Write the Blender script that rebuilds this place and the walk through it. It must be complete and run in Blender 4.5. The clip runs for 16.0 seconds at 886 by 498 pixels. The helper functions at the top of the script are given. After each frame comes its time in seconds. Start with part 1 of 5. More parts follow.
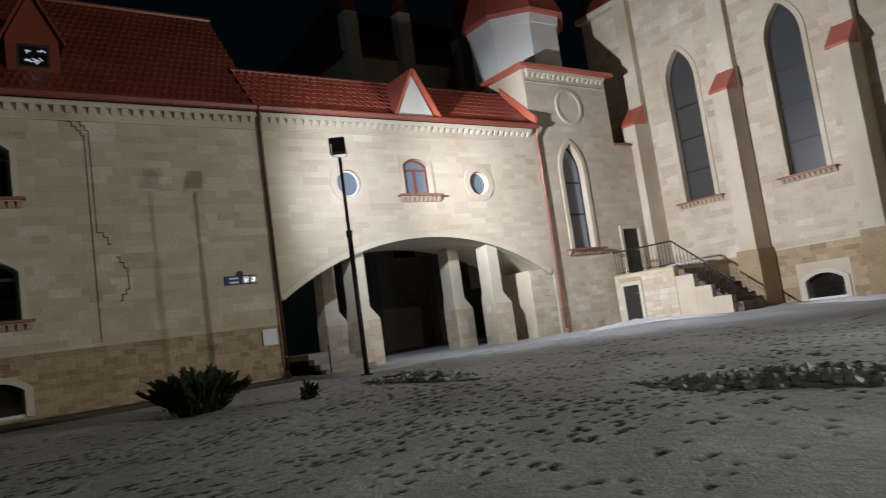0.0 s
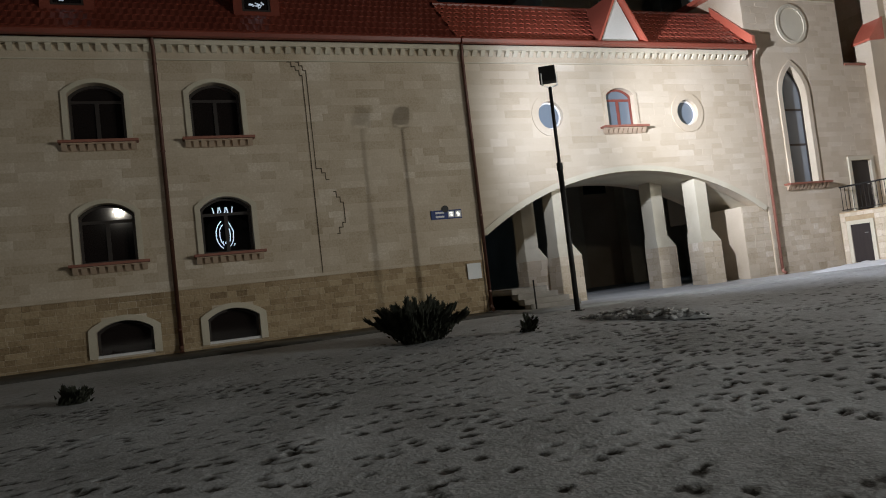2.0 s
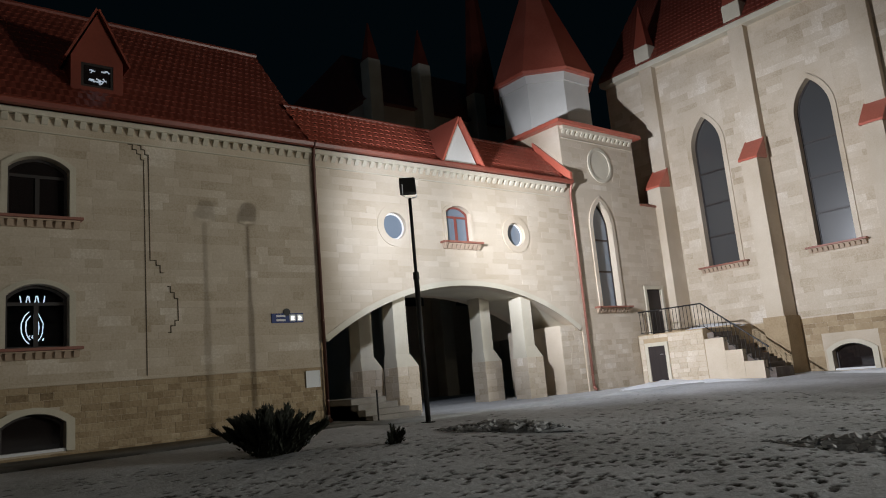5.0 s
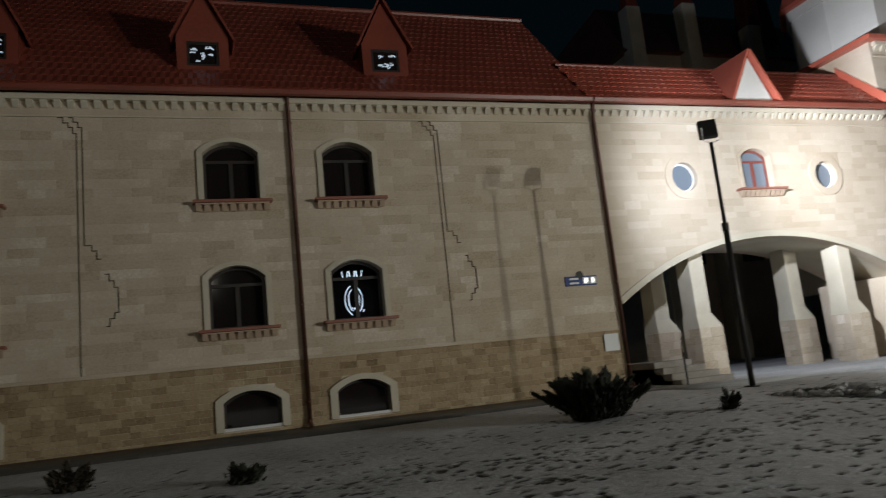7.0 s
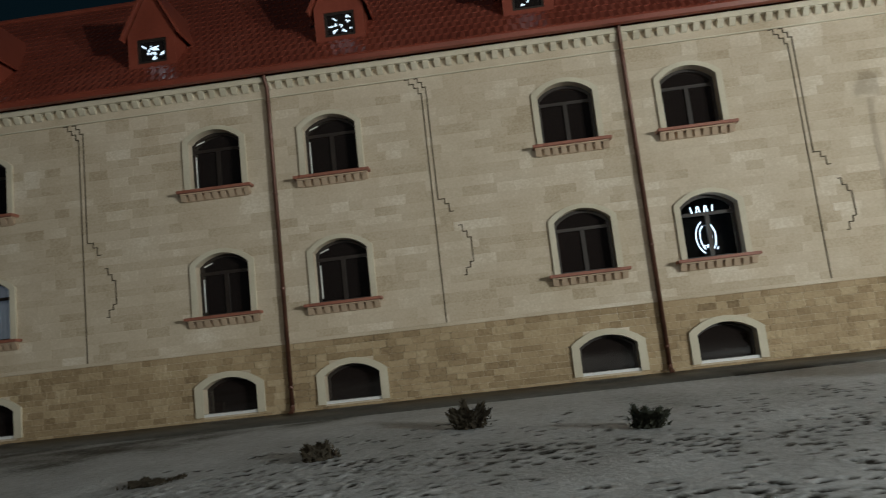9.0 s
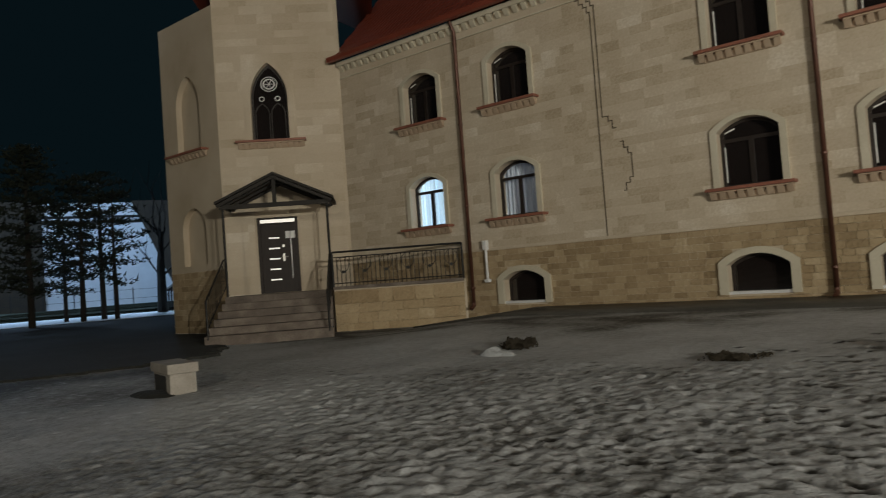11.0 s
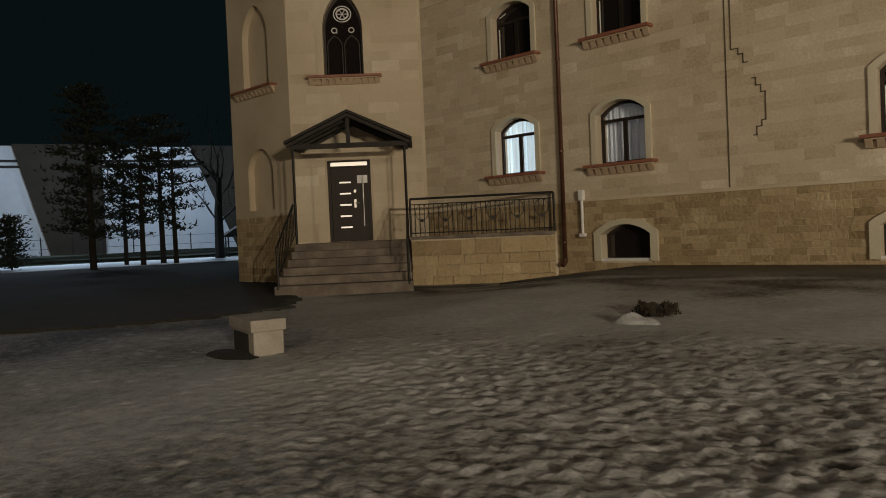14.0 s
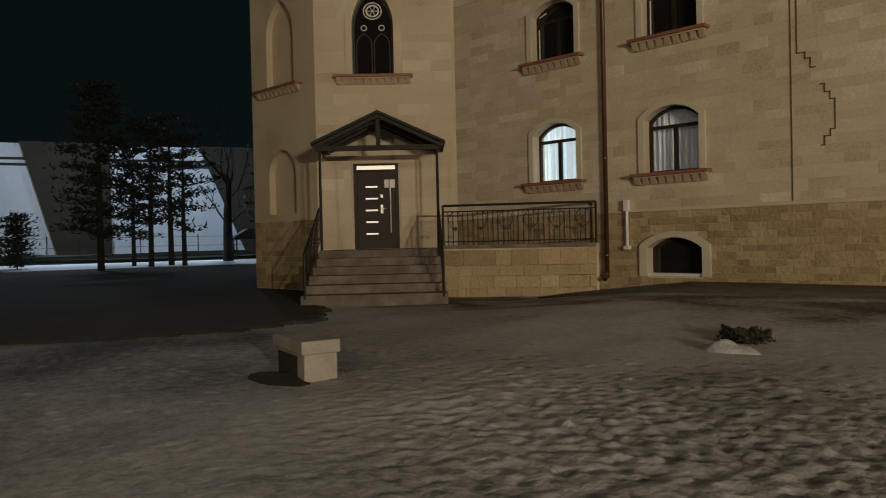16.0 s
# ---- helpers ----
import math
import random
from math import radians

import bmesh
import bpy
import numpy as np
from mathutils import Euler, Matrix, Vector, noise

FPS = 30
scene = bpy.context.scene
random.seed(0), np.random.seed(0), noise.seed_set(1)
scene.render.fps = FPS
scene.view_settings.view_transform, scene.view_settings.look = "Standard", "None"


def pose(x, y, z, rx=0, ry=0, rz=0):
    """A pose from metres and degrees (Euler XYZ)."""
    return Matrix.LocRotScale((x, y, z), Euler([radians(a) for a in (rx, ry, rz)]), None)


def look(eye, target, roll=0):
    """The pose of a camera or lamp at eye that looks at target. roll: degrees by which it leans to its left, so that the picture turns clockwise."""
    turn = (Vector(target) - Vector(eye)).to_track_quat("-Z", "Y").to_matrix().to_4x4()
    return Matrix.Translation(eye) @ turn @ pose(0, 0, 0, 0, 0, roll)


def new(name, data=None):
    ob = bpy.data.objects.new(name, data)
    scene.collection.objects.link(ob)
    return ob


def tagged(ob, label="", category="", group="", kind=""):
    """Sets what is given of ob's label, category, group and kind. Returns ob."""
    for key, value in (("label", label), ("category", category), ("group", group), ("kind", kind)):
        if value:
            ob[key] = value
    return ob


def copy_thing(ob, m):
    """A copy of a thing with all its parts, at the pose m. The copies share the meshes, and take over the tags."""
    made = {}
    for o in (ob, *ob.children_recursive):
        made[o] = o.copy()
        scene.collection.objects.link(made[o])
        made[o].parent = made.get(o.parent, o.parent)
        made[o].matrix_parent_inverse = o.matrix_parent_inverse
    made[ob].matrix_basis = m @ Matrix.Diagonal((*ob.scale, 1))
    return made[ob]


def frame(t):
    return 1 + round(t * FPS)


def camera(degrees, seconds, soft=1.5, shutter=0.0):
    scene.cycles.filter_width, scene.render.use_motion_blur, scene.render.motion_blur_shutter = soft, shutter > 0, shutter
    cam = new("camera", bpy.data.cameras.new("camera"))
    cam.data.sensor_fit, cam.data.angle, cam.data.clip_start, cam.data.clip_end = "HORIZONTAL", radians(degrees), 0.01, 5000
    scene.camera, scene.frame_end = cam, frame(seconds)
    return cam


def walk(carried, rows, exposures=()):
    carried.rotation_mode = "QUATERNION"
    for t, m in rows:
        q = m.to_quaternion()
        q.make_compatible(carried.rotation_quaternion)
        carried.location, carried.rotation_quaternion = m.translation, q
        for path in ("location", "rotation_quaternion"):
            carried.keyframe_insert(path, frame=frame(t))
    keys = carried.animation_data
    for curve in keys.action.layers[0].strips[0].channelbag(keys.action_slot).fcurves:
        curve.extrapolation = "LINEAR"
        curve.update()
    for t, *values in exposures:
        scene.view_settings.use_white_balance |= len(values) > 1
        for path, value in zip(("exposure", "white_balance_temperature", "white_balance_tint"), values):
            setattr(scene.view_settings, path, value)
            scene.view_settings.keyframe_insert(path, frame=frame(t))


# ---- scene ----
cam = camera(63.2, 16.0, soft=1.0, shutter=0.3)
PATH = [
    (0, (0.315, 0.948, 1.124), (1.484, 2.557, 1.334), -8.0),
    (0.4, (0.272, 1.12, 1.117), (1.295, 2.824, 1.341), -7.7),
    (0.5, (0.237, 1.165, 1.12), (1.222, 2.895, 1.318), -7.5),
    (1, (-0.026, 1.3, 1.136), (0.842, 3.096, 1.282), -7.9),
    (1.5, (-0.165, 1.5, 1.116), (0.626, 3.334, 1.231), -7.2),
    (2, (-0.302, 1.714, 1.134), (0.444, 3.567, 1.239), -6.6),
    (2.5, (-0.527, 1.822, 1.144), (0.293, 3.644, 1.242), -5.8),
    (3, (-0.709, 2.027, 1.165), (0.331, 3.734, 1.245), -5.7),
    (3.5, (-0.85, 2.242, 1.178), (0.252, 3.908, 1.282), -5.3),
    (4, (-1.032, 2.436, 1.19), (0.131, 4.056, 1.351), -4.8),
    (4.2, (-1.141, 2.493, 1.216), (0.077, 4.062, 1.451), -4.9),
    (6.3, (-1.703, 3.185, 1.219), (-0.456, 4.695, 1.624), -5.5),
    (6.5, (-1.762, 3.342, 1.227), (-0.719, 5.006, 1.603), -4.8),
    (7, (-2.013, 3.648, 1.249), (-1.371, 5.514, 1.576), -6.0),
    (7.5, (-2.272, 3.873, 1.215), (-1.828, 5.806, 1.474), -7.1),
    (8, (-2.591, 4.205, 1.196), (-2.442, 6.181, 1.461), -7.0),
    (8.5, (-2.879, 4.377, 1.248), (-2.91, 6.357, 1.528), -7.3),
    (9, (-3.254, 4.521, 1.243), (-3.387, 6.496, 1.524), -6.4),
    (9.5, (-3.788, 4.737, 1.222), (-4.204, 6.683, 1.424), -5.2),
    (10, (-4.356, 4.893, 1.23), (-5.135, 6.727, 1.408), -4.4),
    (10.2, (-4.509, 4.867, 1.226), (-5.421, 6.639, 1.393), -4.3),
    (12.3, (-5.843, 5.346, 1.164), (-7.267, 6.75, 1.139), -4.2),
    (12.5, (-5.967, 5.392, 1.157), (-7.36, 6.827, 1.124), -4.0),
    (13, (-6.265, 5.531, 1.19), (-7.653, 6.971, 1.157), -3.5),
    (13.5, (-6.566, 5.601, 1.184), (-7.955, 7.039, 1.147), -3.4),
    (14, (-6.87, 5.653, 1.186), (-8.238, 7.111, 1.143), -2.5),
    (14.5, (-7.175, 5.728, 1.215), (-8.57, 7.16, 1.18), -2.2),
    (15, (-7.485, 5.71, 1.226), (-8.925, 7.098, 1.194), -2.1),
    (15.5, (-7.752, 5.724, 1.23), (-9.188, 7.115, 1.197), -1.5),
    (16, (-8.04, 5.839, 1.27), (-9.413, 7.293, 1.245), -1.3),
]

walk(cam, [(t, look(eye, target, roll)) for t, eye, target, roll in PATH],
     [(0, -1.25, 5750, 10), (4, -1.25, 5750, 10), (6.5, -1.3, 5750, 10), (7, -0.97, 5750, 9), (7.6, -0.65, 5700, 9), (8.4, -0.02, 5550, 6), (9.5, 0.4, 5600, 5),
      (12.3, 0.29, 6900, 13), (16, 0.24, 7650, 14)])

# ---- night sky and lamps ----
world = bpy.data.worlds.new("night_sky")
scene.world = world
world.use_nodes = True
world.node_tree.nodes["Background"].inputs["Color"].default_value = (0.32, 0.78, 1.0, 1)
world.node_tree.nodes["Background"].inputs["Strength"].default_value = 0.0055


def lamp(name, kind, place, target, power, colour, radius=0.2, cone=120, blend=0.5):
    data = bpy.data.lights.new(name, kind)
    data.energy, data.color = power, colour
    if kind != "AREA":
        data.shadow_soft_size = radius
    if kind == "SPOT":
        data.spot_size, data.spot_blend = radians(cone), blend
    ob = new(name, data)
    ob.matrix_world = look(place, target)
    return ob


POLE = (8.52, 15.9)
lamp("flood_bridge", "SPOT", (8.61, 16.18, 5.72), (17.0, 20.2, 5.4), 3650, (0.97, 0.97, 1.0), 0.12, 142, 1.0)
# extra, stronger spot added in the same head to brighten tower and church
lamp("flood_church", "SPOT", (8.63, 16.16, 5.72), (25.0, 17.0, 5.6), 21500, (1.0, 0.965, 0.94), 0.12, 84, 1.0)
# two more floodlights of the square, as high as the first
lamp("flood_square", "SPOT", (19.9, -6.0, 4.7), (-3.0, 20.0, 4.4), 11500, (1.0, 0.93, 0.76), 0.12, 78, 0.5)
lamp("flood_square", "SPOT", (25.8, -6.0, 4.7), (-3.0, 20.0, 4.4), 9500, (1.0, 0.93, 0.76), 0.12, 74, 0.5)
lamp("street_lamp_light", "POINT", (-2.0, -9.0, 8.0), (0, 0, 0), 2300, (1.0, 0.86, 0.64), 0.2)
# two unseen points added to brighten the front of the hall
lamp("hall_lamp", "POINT", (-68.5, 25.7, 9.0), (0, 0, 0), 2300, (0.5, 0.72, 1.0), 0.5)
lamp("hall_lamp", "POINT", (-63.5, 38.2, 9.0), (0, 0, 0), 2300, (0.5, 0.72, 1.0), 0.5)


# ---- materials ----
def node_material(name, rough=0.8, metal=0.0):
    m = bpy.data.materials.new(name)
    m.use_nodes = True
    p = m.node_tree.nodes["Principled BSDF"]
    p.inputs["Roughness"].default_value, p.inputs["Metallic"].default_value = rough, metal
    return m, m.node_tree.nodes, m.node_tree.links, p


def ramp(nodes, stops):
    r = nodes.new("ShaderNodeValToRGB")
    e = r.color_ramp.elements
    while len(e) < len(stops):
        e.new(0.5)
    for el, (pos, col) in zip(e, stops):
        el.position, el.color = pos, (*col, 1)
    return r


def textured(name, stops, rough=0.8, metal=0.0, grain=30.0, blotch=1.2, amount=0.5, bump=0.3, random_by="", spread=0.0, stretch=(1, 1, 1), dist=0.004):
    """A surface whose colour runs along stops by two sizes of noise and, for pieces, by a chance value."""
    m, n, l, p = node_material(name, rough, metal)
    tc = n.new("ShaderNodeTexCoord")
    mp = n.new("ShaderNodeMapping")
    mp.inputs["Scale"].default_value = stretch
    geo = n.new("ShaderNodeNewGeometry")
    l.new(geo.outputs["Position"], mp.inputs["Vector"])
    big, small = n.new("ShaderNodeTexNoise"), n.new("ShaderNodeTexNoise")
    big.inputs["Scale"].default_value, small.inputs["Scale"].default_value = blotch, grain
    big.inputs["Detail"].default_value, small.inputs["Detail"].default_value = 5, 4
    for t in (big, small):
        l.new(mp.outputs["Vector"], t.inputs["Vector"])
    mix = n.new("ShaderNodeMath")
    mix.operation = "MULTIPLY_ADD"
    l.new(small.outputs["Fac"], mix.inputs[0])
    mix.inputs[1].default_value = amount
    l.new(big.outputs["Fac"], mix.inputs[2])
    value = n.new("ShaderNodeMath")
    value.operation = "MULTIPLY_ADD"
    l.new(mix.outputs[0], value.inputs[0])
    value.inputs[1].default_value = 1.9 * (1 - spread) / (1 + amount)
    value.inputs[2].default_value = -0.45 * (1 - spread)
    out = value.outputs[0]
    if random_by:
        if random_by == "island":
            rnd = geo.outputs["Random Per Island"]
        else:
            rnd = n.new("ShaderNodeObjectInfo").outputs["Random"]
        add = n.new("ShaderNodeMath")
        add.operation = "MULTIPLY_ADD"
        l.new(rnd, add.inputs[0])
        add.inputs[1].default_value = spread
        l.new(out, add.inputs[2])
        out = add.outputs[0]
    r = ramp(n, stops)
    l.new(out, r.inputs["Fac"])
    l.new(r.outputs["Color"], p.inputs["Base Color"])
    if bump:
        b = n.new("ShaderNodeBump")
        b.inputs["Strength"].default_value, b.inputs["Distance"].default_value = bump, dist
        l.new(small.outputs["Fac"], b.inputs["Height"])
        l.new(b.outputs["Normal"], p.inputs["Normal"])
    return m


def glow(name, colour, strength):
    m, n, l, p = node_material(name)
    p.inputs["Base Color"].default_value = (*colour, 1)
    p.inputs["Emission Color"].default_value = (*colour, 1)
    p.inputs["Emission Strength"].default_value = strength
    return m


def glass_material(name, tint, rough=0.04):
    m, n, l, p = node_material(name, rough)
    p.inputs["Base Color"].default_value = (*tint, 1)
    p.inputs["IOR"].default_value = 1.5
    p.inputs["Specular IOR Level"].default_value = 0.8
    return m


ASH = [(0.08, (0.345, 0.268, 0.172)), (0.36, (0.495, 0.412, 0.305)), (0.64, (0.578, 0.495, 0.385)), (0.93, (0.755, 0.69, 0.60))]
PLI = [(0.0, (0.11, 0.07, 0.038)), (0.22, (0.27, 0.195, 0.108)), (0.5, (0.375, 0.28, 0.165)), (0.75, (0.44, 0.34, 0.21)), (1.0, (0.6, 0.49, 0.34))]
M_WALL = textured("sandstone_joint", ASH, 0.9, grain=45, blotch=0.5, bump=0.3)
M_ASH = textured("sandstone_block", ASH, 0.88, grain=22, blotch=1.1, amount=0.9, bump=0.45, random_by="island", spread=0.38)
M_ASHO = textured("sandstone_block_piece", ASH, 0.88, grain=40, blotch=0.45, bump=0.35, random_by="object", spread=0.28, amount=0.8)
M_PLI = textured("plinth_stone", PLI, 0.9, grain=14, blotch=2.2, amount=1.0, bump=1.0, random_by="island", spread=0.5, dist=0.03)
M_PLIO = textured("plinth_stone_piece", PLI, 0.9, grain=14, blotch=2.2, amount=1.0, bump=1.0, random_by="object", spread=0.5, dist=0.03)
M_TRIM = textured("dressed_sandstone", [(0.0, (0.46, 0.41, 0.31)), (0.6, (0.58, 0.53, 0.42)), (1.0, (0.66, 0.62, 0.52))], 0.85, grain=35, blotch=1.0)
M_TRIM_W = textured("pale_render", [(0.0, (0.55, 0.53, 0.48)), (1.0, (0.74, 0.72, 0.67))], 0.85, grain=30, blotch=0.8)
M_CORBEL = textured("terracotta_tinted_stone", [(0.0, (0.35, 0.255, 0.18)), (1.0, (0.52, 0.405, 0.295))], 0.85, grain=30, blotch=1.5)
M_SILL = textured("painted_metal_sill", [(0.0, (0.20, 0.075, 0.05)), (1.0, (0.33, 0.13, 0.085))], 0.5, grain=25, blotch=2)
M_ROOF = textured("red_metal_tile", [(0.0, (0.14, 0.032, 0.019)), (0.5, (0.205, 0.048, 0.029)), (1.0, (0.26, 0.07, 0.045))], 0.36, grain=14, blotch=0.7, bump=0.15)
# the same red tile, with the floodlight's brightness put into its colour
M_ROOF_LIT = textured("floodlit_red_metal_tile", [(0.0, (0.36, 0.085, 0.05)), (0.5, (0.47, 0.12, 0.075)), (1.0, (0.56, 0.17, 0.11))], 0.32, grain=14, blotch=0.7, bump=0.15)
M_PIPE_R = textured("faded_red_pipe_metal", [(0.0, (0.22, 0.085, 0.06)), (1.0, (0.36, 0.17, 0.12))], 0.4, 0.2, grain=20, blotch=2)
M_PIPE = textured("brown_downpipe_metal", [(0.0, (0.06, 0.026, 0.018)), (1.0, (0.15, 0.065, 0.042))], 0.42, 0.3, grain=20, blotch=2)
M_BLACK = textured("black_painted_iron", [(0.0, (0.012, 0.011, 0.011)), (1.0, (0.03, 0.028, 0.026))], 0.55, 0.4, grain=60, blotch=4)
# dark colour of the shadow line along the stepped moulding
M_GROOVE = textured("moulding_shade", [(0.0, (0.07, 0.055, 0.038)), (1.0, (0.14, 0.11, 0.075))], 0.95, grain=30, blotch=2)
M_FRAME = textured("dark_brown_window_frame", [(0.0, (0.013, 0.009, 0.008)), (1.0, (0.028, 0.019, 0.015))], 0.5, grain=30, blotch=3)
M_FRAME_R = textured("red_brown_window_frame", [(0.0, (0.16, 0.035, 0.025)), (1.0, (0.26, 0.07, 0.05))], 0.45, grain=30, blotch=3)
M_GLASS = glass_material("dark_window_glass", (0.016, 0.012, 0.011))
# pale tint: white reflections put into the glass colour
M_GLASS_B = glass_material("pale_reflection_glass", (0.17, 0.20, 0.24), 0.12)
M_GLASS_G = glass_material("grey_leaded_glass", (0.055, 0.055, 0.055), 0.25)
# near-black: the darkness of unlit spaces is put into the colour
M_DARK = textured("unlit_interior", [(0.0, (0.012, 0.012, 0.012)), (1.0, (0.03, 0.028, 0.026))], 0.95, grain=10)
M_WHITE = textured("white_paint", [(0.0, (0.62, 0.62, 0.62)), (1.0, (0.82, 0.82, 0.82))], 0.6, grain=30)
M_CONC = textured("grey_concrete", [(0.0, (0.20, 0.18, 0.155)), (1.0, (0.40, 0.37, 0.33))], 0.9, grain=40, blotch=3)
M_STEP = textured("worn_stone_step", [(0.0, (0.05, 0.04, 0.034)), (0.5, (0.14, 0.112, 0.092)), (1.0, (0.27, 0.23, 0.19))], 0.8, grain=35, blotch=2.6)
M_DOOR = textured("dark_brown_door", [(0.0, (0.012, 0.008, 0.007)), (1.0, (0.03, 0.02, 0.017))], 0.65, grain=20, blotch=2, stretch=(6, 6, 0.6))
M_STEEL = textured("brushed_steel", [(0.0, (0.55, 0.55, 0.55)), (1.0, (0.75, 0.75, 0.75))], 0.3, 0.8, grain=60)
M_WOOD = textured("tarred_wood", [(0.0, (0.012, 0.011, 0.010)), (1.0, (0.038, 0.032, 0.027))], 0.8, grain=30, blotch=2)
M_BLUE = textured("blue_enamel", [(0.0, (0.012, 0.03, 0.15)), (1.0, (0.02, 0.045, 0.21))], 0.6)
M_SNOW = textured("clean_snow", [(0.0, (0.62, 0.64, 0.68)), (1.0, (0.85, 0.86, 0.88))], 0.7, grain=60, blotch=3, bump=0.4)
M_CHUNK = textured("dirty_frozen_snow", [(0.0, (0.05, 0.048, 0.045)), (0.5, (0.4, 0.4, 0.4)), (1.0, (0.75, 0.76, 0.78))], 0.6, grain=18, blotch=3, bump=0.6, random_by="island", spread=0.6, dist=0.02)
M_BARK = textured("dark_bark", [(0.0, (0.012, 0.010, 0.008)), (1.0, (0.04, 0.033, 0.025))], 0.95, grain=20)
M_JUN = textured("juniper_needles", [(0.0, (0.008, 0.011, 0.006)), (1.0, (0.03, 0.032, 0.018))], 0.8, grain=30, random_by="island", spread=0.5)
M_DRY = textured("dry_grass_tuft", [(0.0, (0.012, 0.009, 0.005)), (1.0, (0.04, 0.03, 0.016))], 0.9, grain=30, random_by="island", spread=0.5)
M_ROAD = textured("frosted_asphalt", [(0.0, (0.24, 0.24, 0.245)), (0.45, (0.43, 0.435, 0.44)), (1.0, (0.66, 0.67, 0.68))], 0.75, grain=9, blotch=0.35, amount=0.9, bump=0.4, stretch=(0.5, 1.6, 1))
M_PAVE = textured("wet_paving", [(0.0, (0.03, 0.028, 0.025)), (0.5, (0.075, 0.07, 0.06)), (1.0, (0.17, 0.16, 0.145))], 0.55, grain=12, blotch=0.6, amount=0.8, bump=0.4, stretch=(0.4, 1.5, 1))
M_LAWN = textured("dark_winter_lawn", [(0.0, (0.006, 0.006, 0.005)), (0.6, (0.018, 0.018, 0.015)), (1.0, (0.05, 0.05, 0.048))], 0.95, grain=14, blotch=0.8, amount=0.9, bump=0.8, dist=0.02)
M_HEDGE = textured("dark_hedge_leaf", [(0.0, (0.008, 0.012, 0.007)), (1.0, (0.03, 0.038, 0.022))], 0.8, grain=15)


def snow_material():
    m, n, l, p = node_material("trodden_snow", 0.75)
    geo = n.new("ShaderNodeNewGeometry")
    a, b, c = (n.new("ShaderNodeTexNoise") for _ in range(3))
    for t, sc, d in ((a, 0.35, 4), (b, 8.5, 5), (c, 30.0, 4)):
        t.inputs["Scale"].default_value, t.inputs["Detail"].default_value = sc, d
        l.new(geo.outputs["Position"], t.inputs["Vector"])
    # painted shade of hollows and dim ground, together with the wet verge
    shade_wet_attr = n.new("ShaderNodeAttribute")
    shade_wet_attr.attribute_name = "shade_wet"
    s1 = n.new("ShaderNodeMath")
    s1.operation = "MULTIPLY_ADD"
    l.new(b.outputs["Fac"], s1.inputs[0])
    s1.inputs[1].default_value = 0.6
    l.new(a.outputs["Fac"], s1.inputs[2])
    s2 = n.new("ShaderNodeMath")
    s2.operation = "MULTIPLY_ADD"
    l.new(c.outputs["Fac"], s2.inputs[0])
    s2.inputs[1].default_value = 0.5
    l.new(s1.outputs[0], s2.inputs[2])
    s3 = n.new("ShaderNodeMath")
    s3.operation = "MULTIPLY_ADD"
    l.new(shade_wet_attr.outputs["Fac"], s3.inputs[0])
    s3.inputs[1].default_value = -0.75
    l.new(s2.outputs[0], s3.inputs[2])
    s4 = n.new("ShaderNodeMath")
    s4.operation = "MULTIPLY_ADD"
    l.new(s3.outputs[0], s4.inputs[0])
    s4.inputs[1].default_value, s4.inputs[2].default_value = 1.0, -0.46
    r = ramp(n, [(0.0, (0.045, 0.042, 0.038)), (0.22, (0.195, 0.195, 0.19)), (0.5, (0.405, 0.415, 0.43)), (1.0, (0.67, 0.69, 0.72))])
    l.new(s4.outputs[0], r.inputs["Fac"])
    l.new(r.outputs["Color"], p.inputs["Base Color"])
    bu = n.new("ShaderNodeBump")
    bu.inputs["Strength"].default_value, bu.inputs["Distance"].default_value = 0.75, 0.022
    l.new(s2.outputs[0], bu.inputs["Height"])
    l.new(bu.outputs["Normal"], p.inputs["Normal"])
    return m


M_GROUND = snow_material()


# ---- building helpers ----
def thing(name, label="", category="", group="", kind="", m=None):
    ob = new(name)
    ob.empty_display_size = 0.1
    if m is not None:
        ob.matrix_world = m
    return tagged(ob, label, category, group, kind)


def part(name, bm, material, parent=None, label="", smooth=False):
    if isinstance(bm, bmesh.types.BMesh):
        me = bpy.data.meshes.new(name)
        bmesh.ops.recalc_face_normals(bm, faces=bm.faces)
        bm.to_mesh(me)
        bm.free()
        me.materials.append(material)
        if smooth:
            me.polygons.foreach_set("use_smooth", [True] * len(me.polygons))
    else:
        me = bm
    ob = new(name, me)
    ob.parent = parent
    if label:
        ob["label"] = label
    return ob


def boxes(*spans, bevel=0.0):
    """One bmesh of boxes (x0, x1, y0, y1, z0, z1)."""
    bm = bmesh.new()
    for x0, x1, y0, y1, z0, z1 in spans:
        vs = [bm.verts.new((x, y, z)) for z in (z0, z1) for x, y in ((x0, y0), (x1, y0), (x1, y1), (x0, y1))]
        for f in ((3, 2, 1, 0), (4, 5, 6, 7), (0, 1, 5, 4), (1, 2, 6, 5), (2, 3, 7, 6), (3, 0, 4, 7)):
            bm.faces.new([vs[i] for i in f])
    if bevel:
        bmesh.ops.bevel(bm, geom=bm.edges[:], offset=bevel, segments=2, profile=0.5, affect="EDGES")
    return bm


def slab(outline, holes, depth, to):
    """A plate with holes: outline and holes are loops of (u, v); to(u, v, w) places a point, w from 0 to depth."""
    bm = bmesh.new()
    edges = []
    for loop in (outline, *holes):
        vs = [bm.verts.new(to(u, v, 0)) for u, v in loop]
        edges += [bm.edges.new((vs[i - 1], vs[i])) for i in range(len(vs))]
    bmesh.ops.triangle_fill(bm, use_beauty=True, use_dissolve=False, edges=edges)
    faces = bm.faces[:]
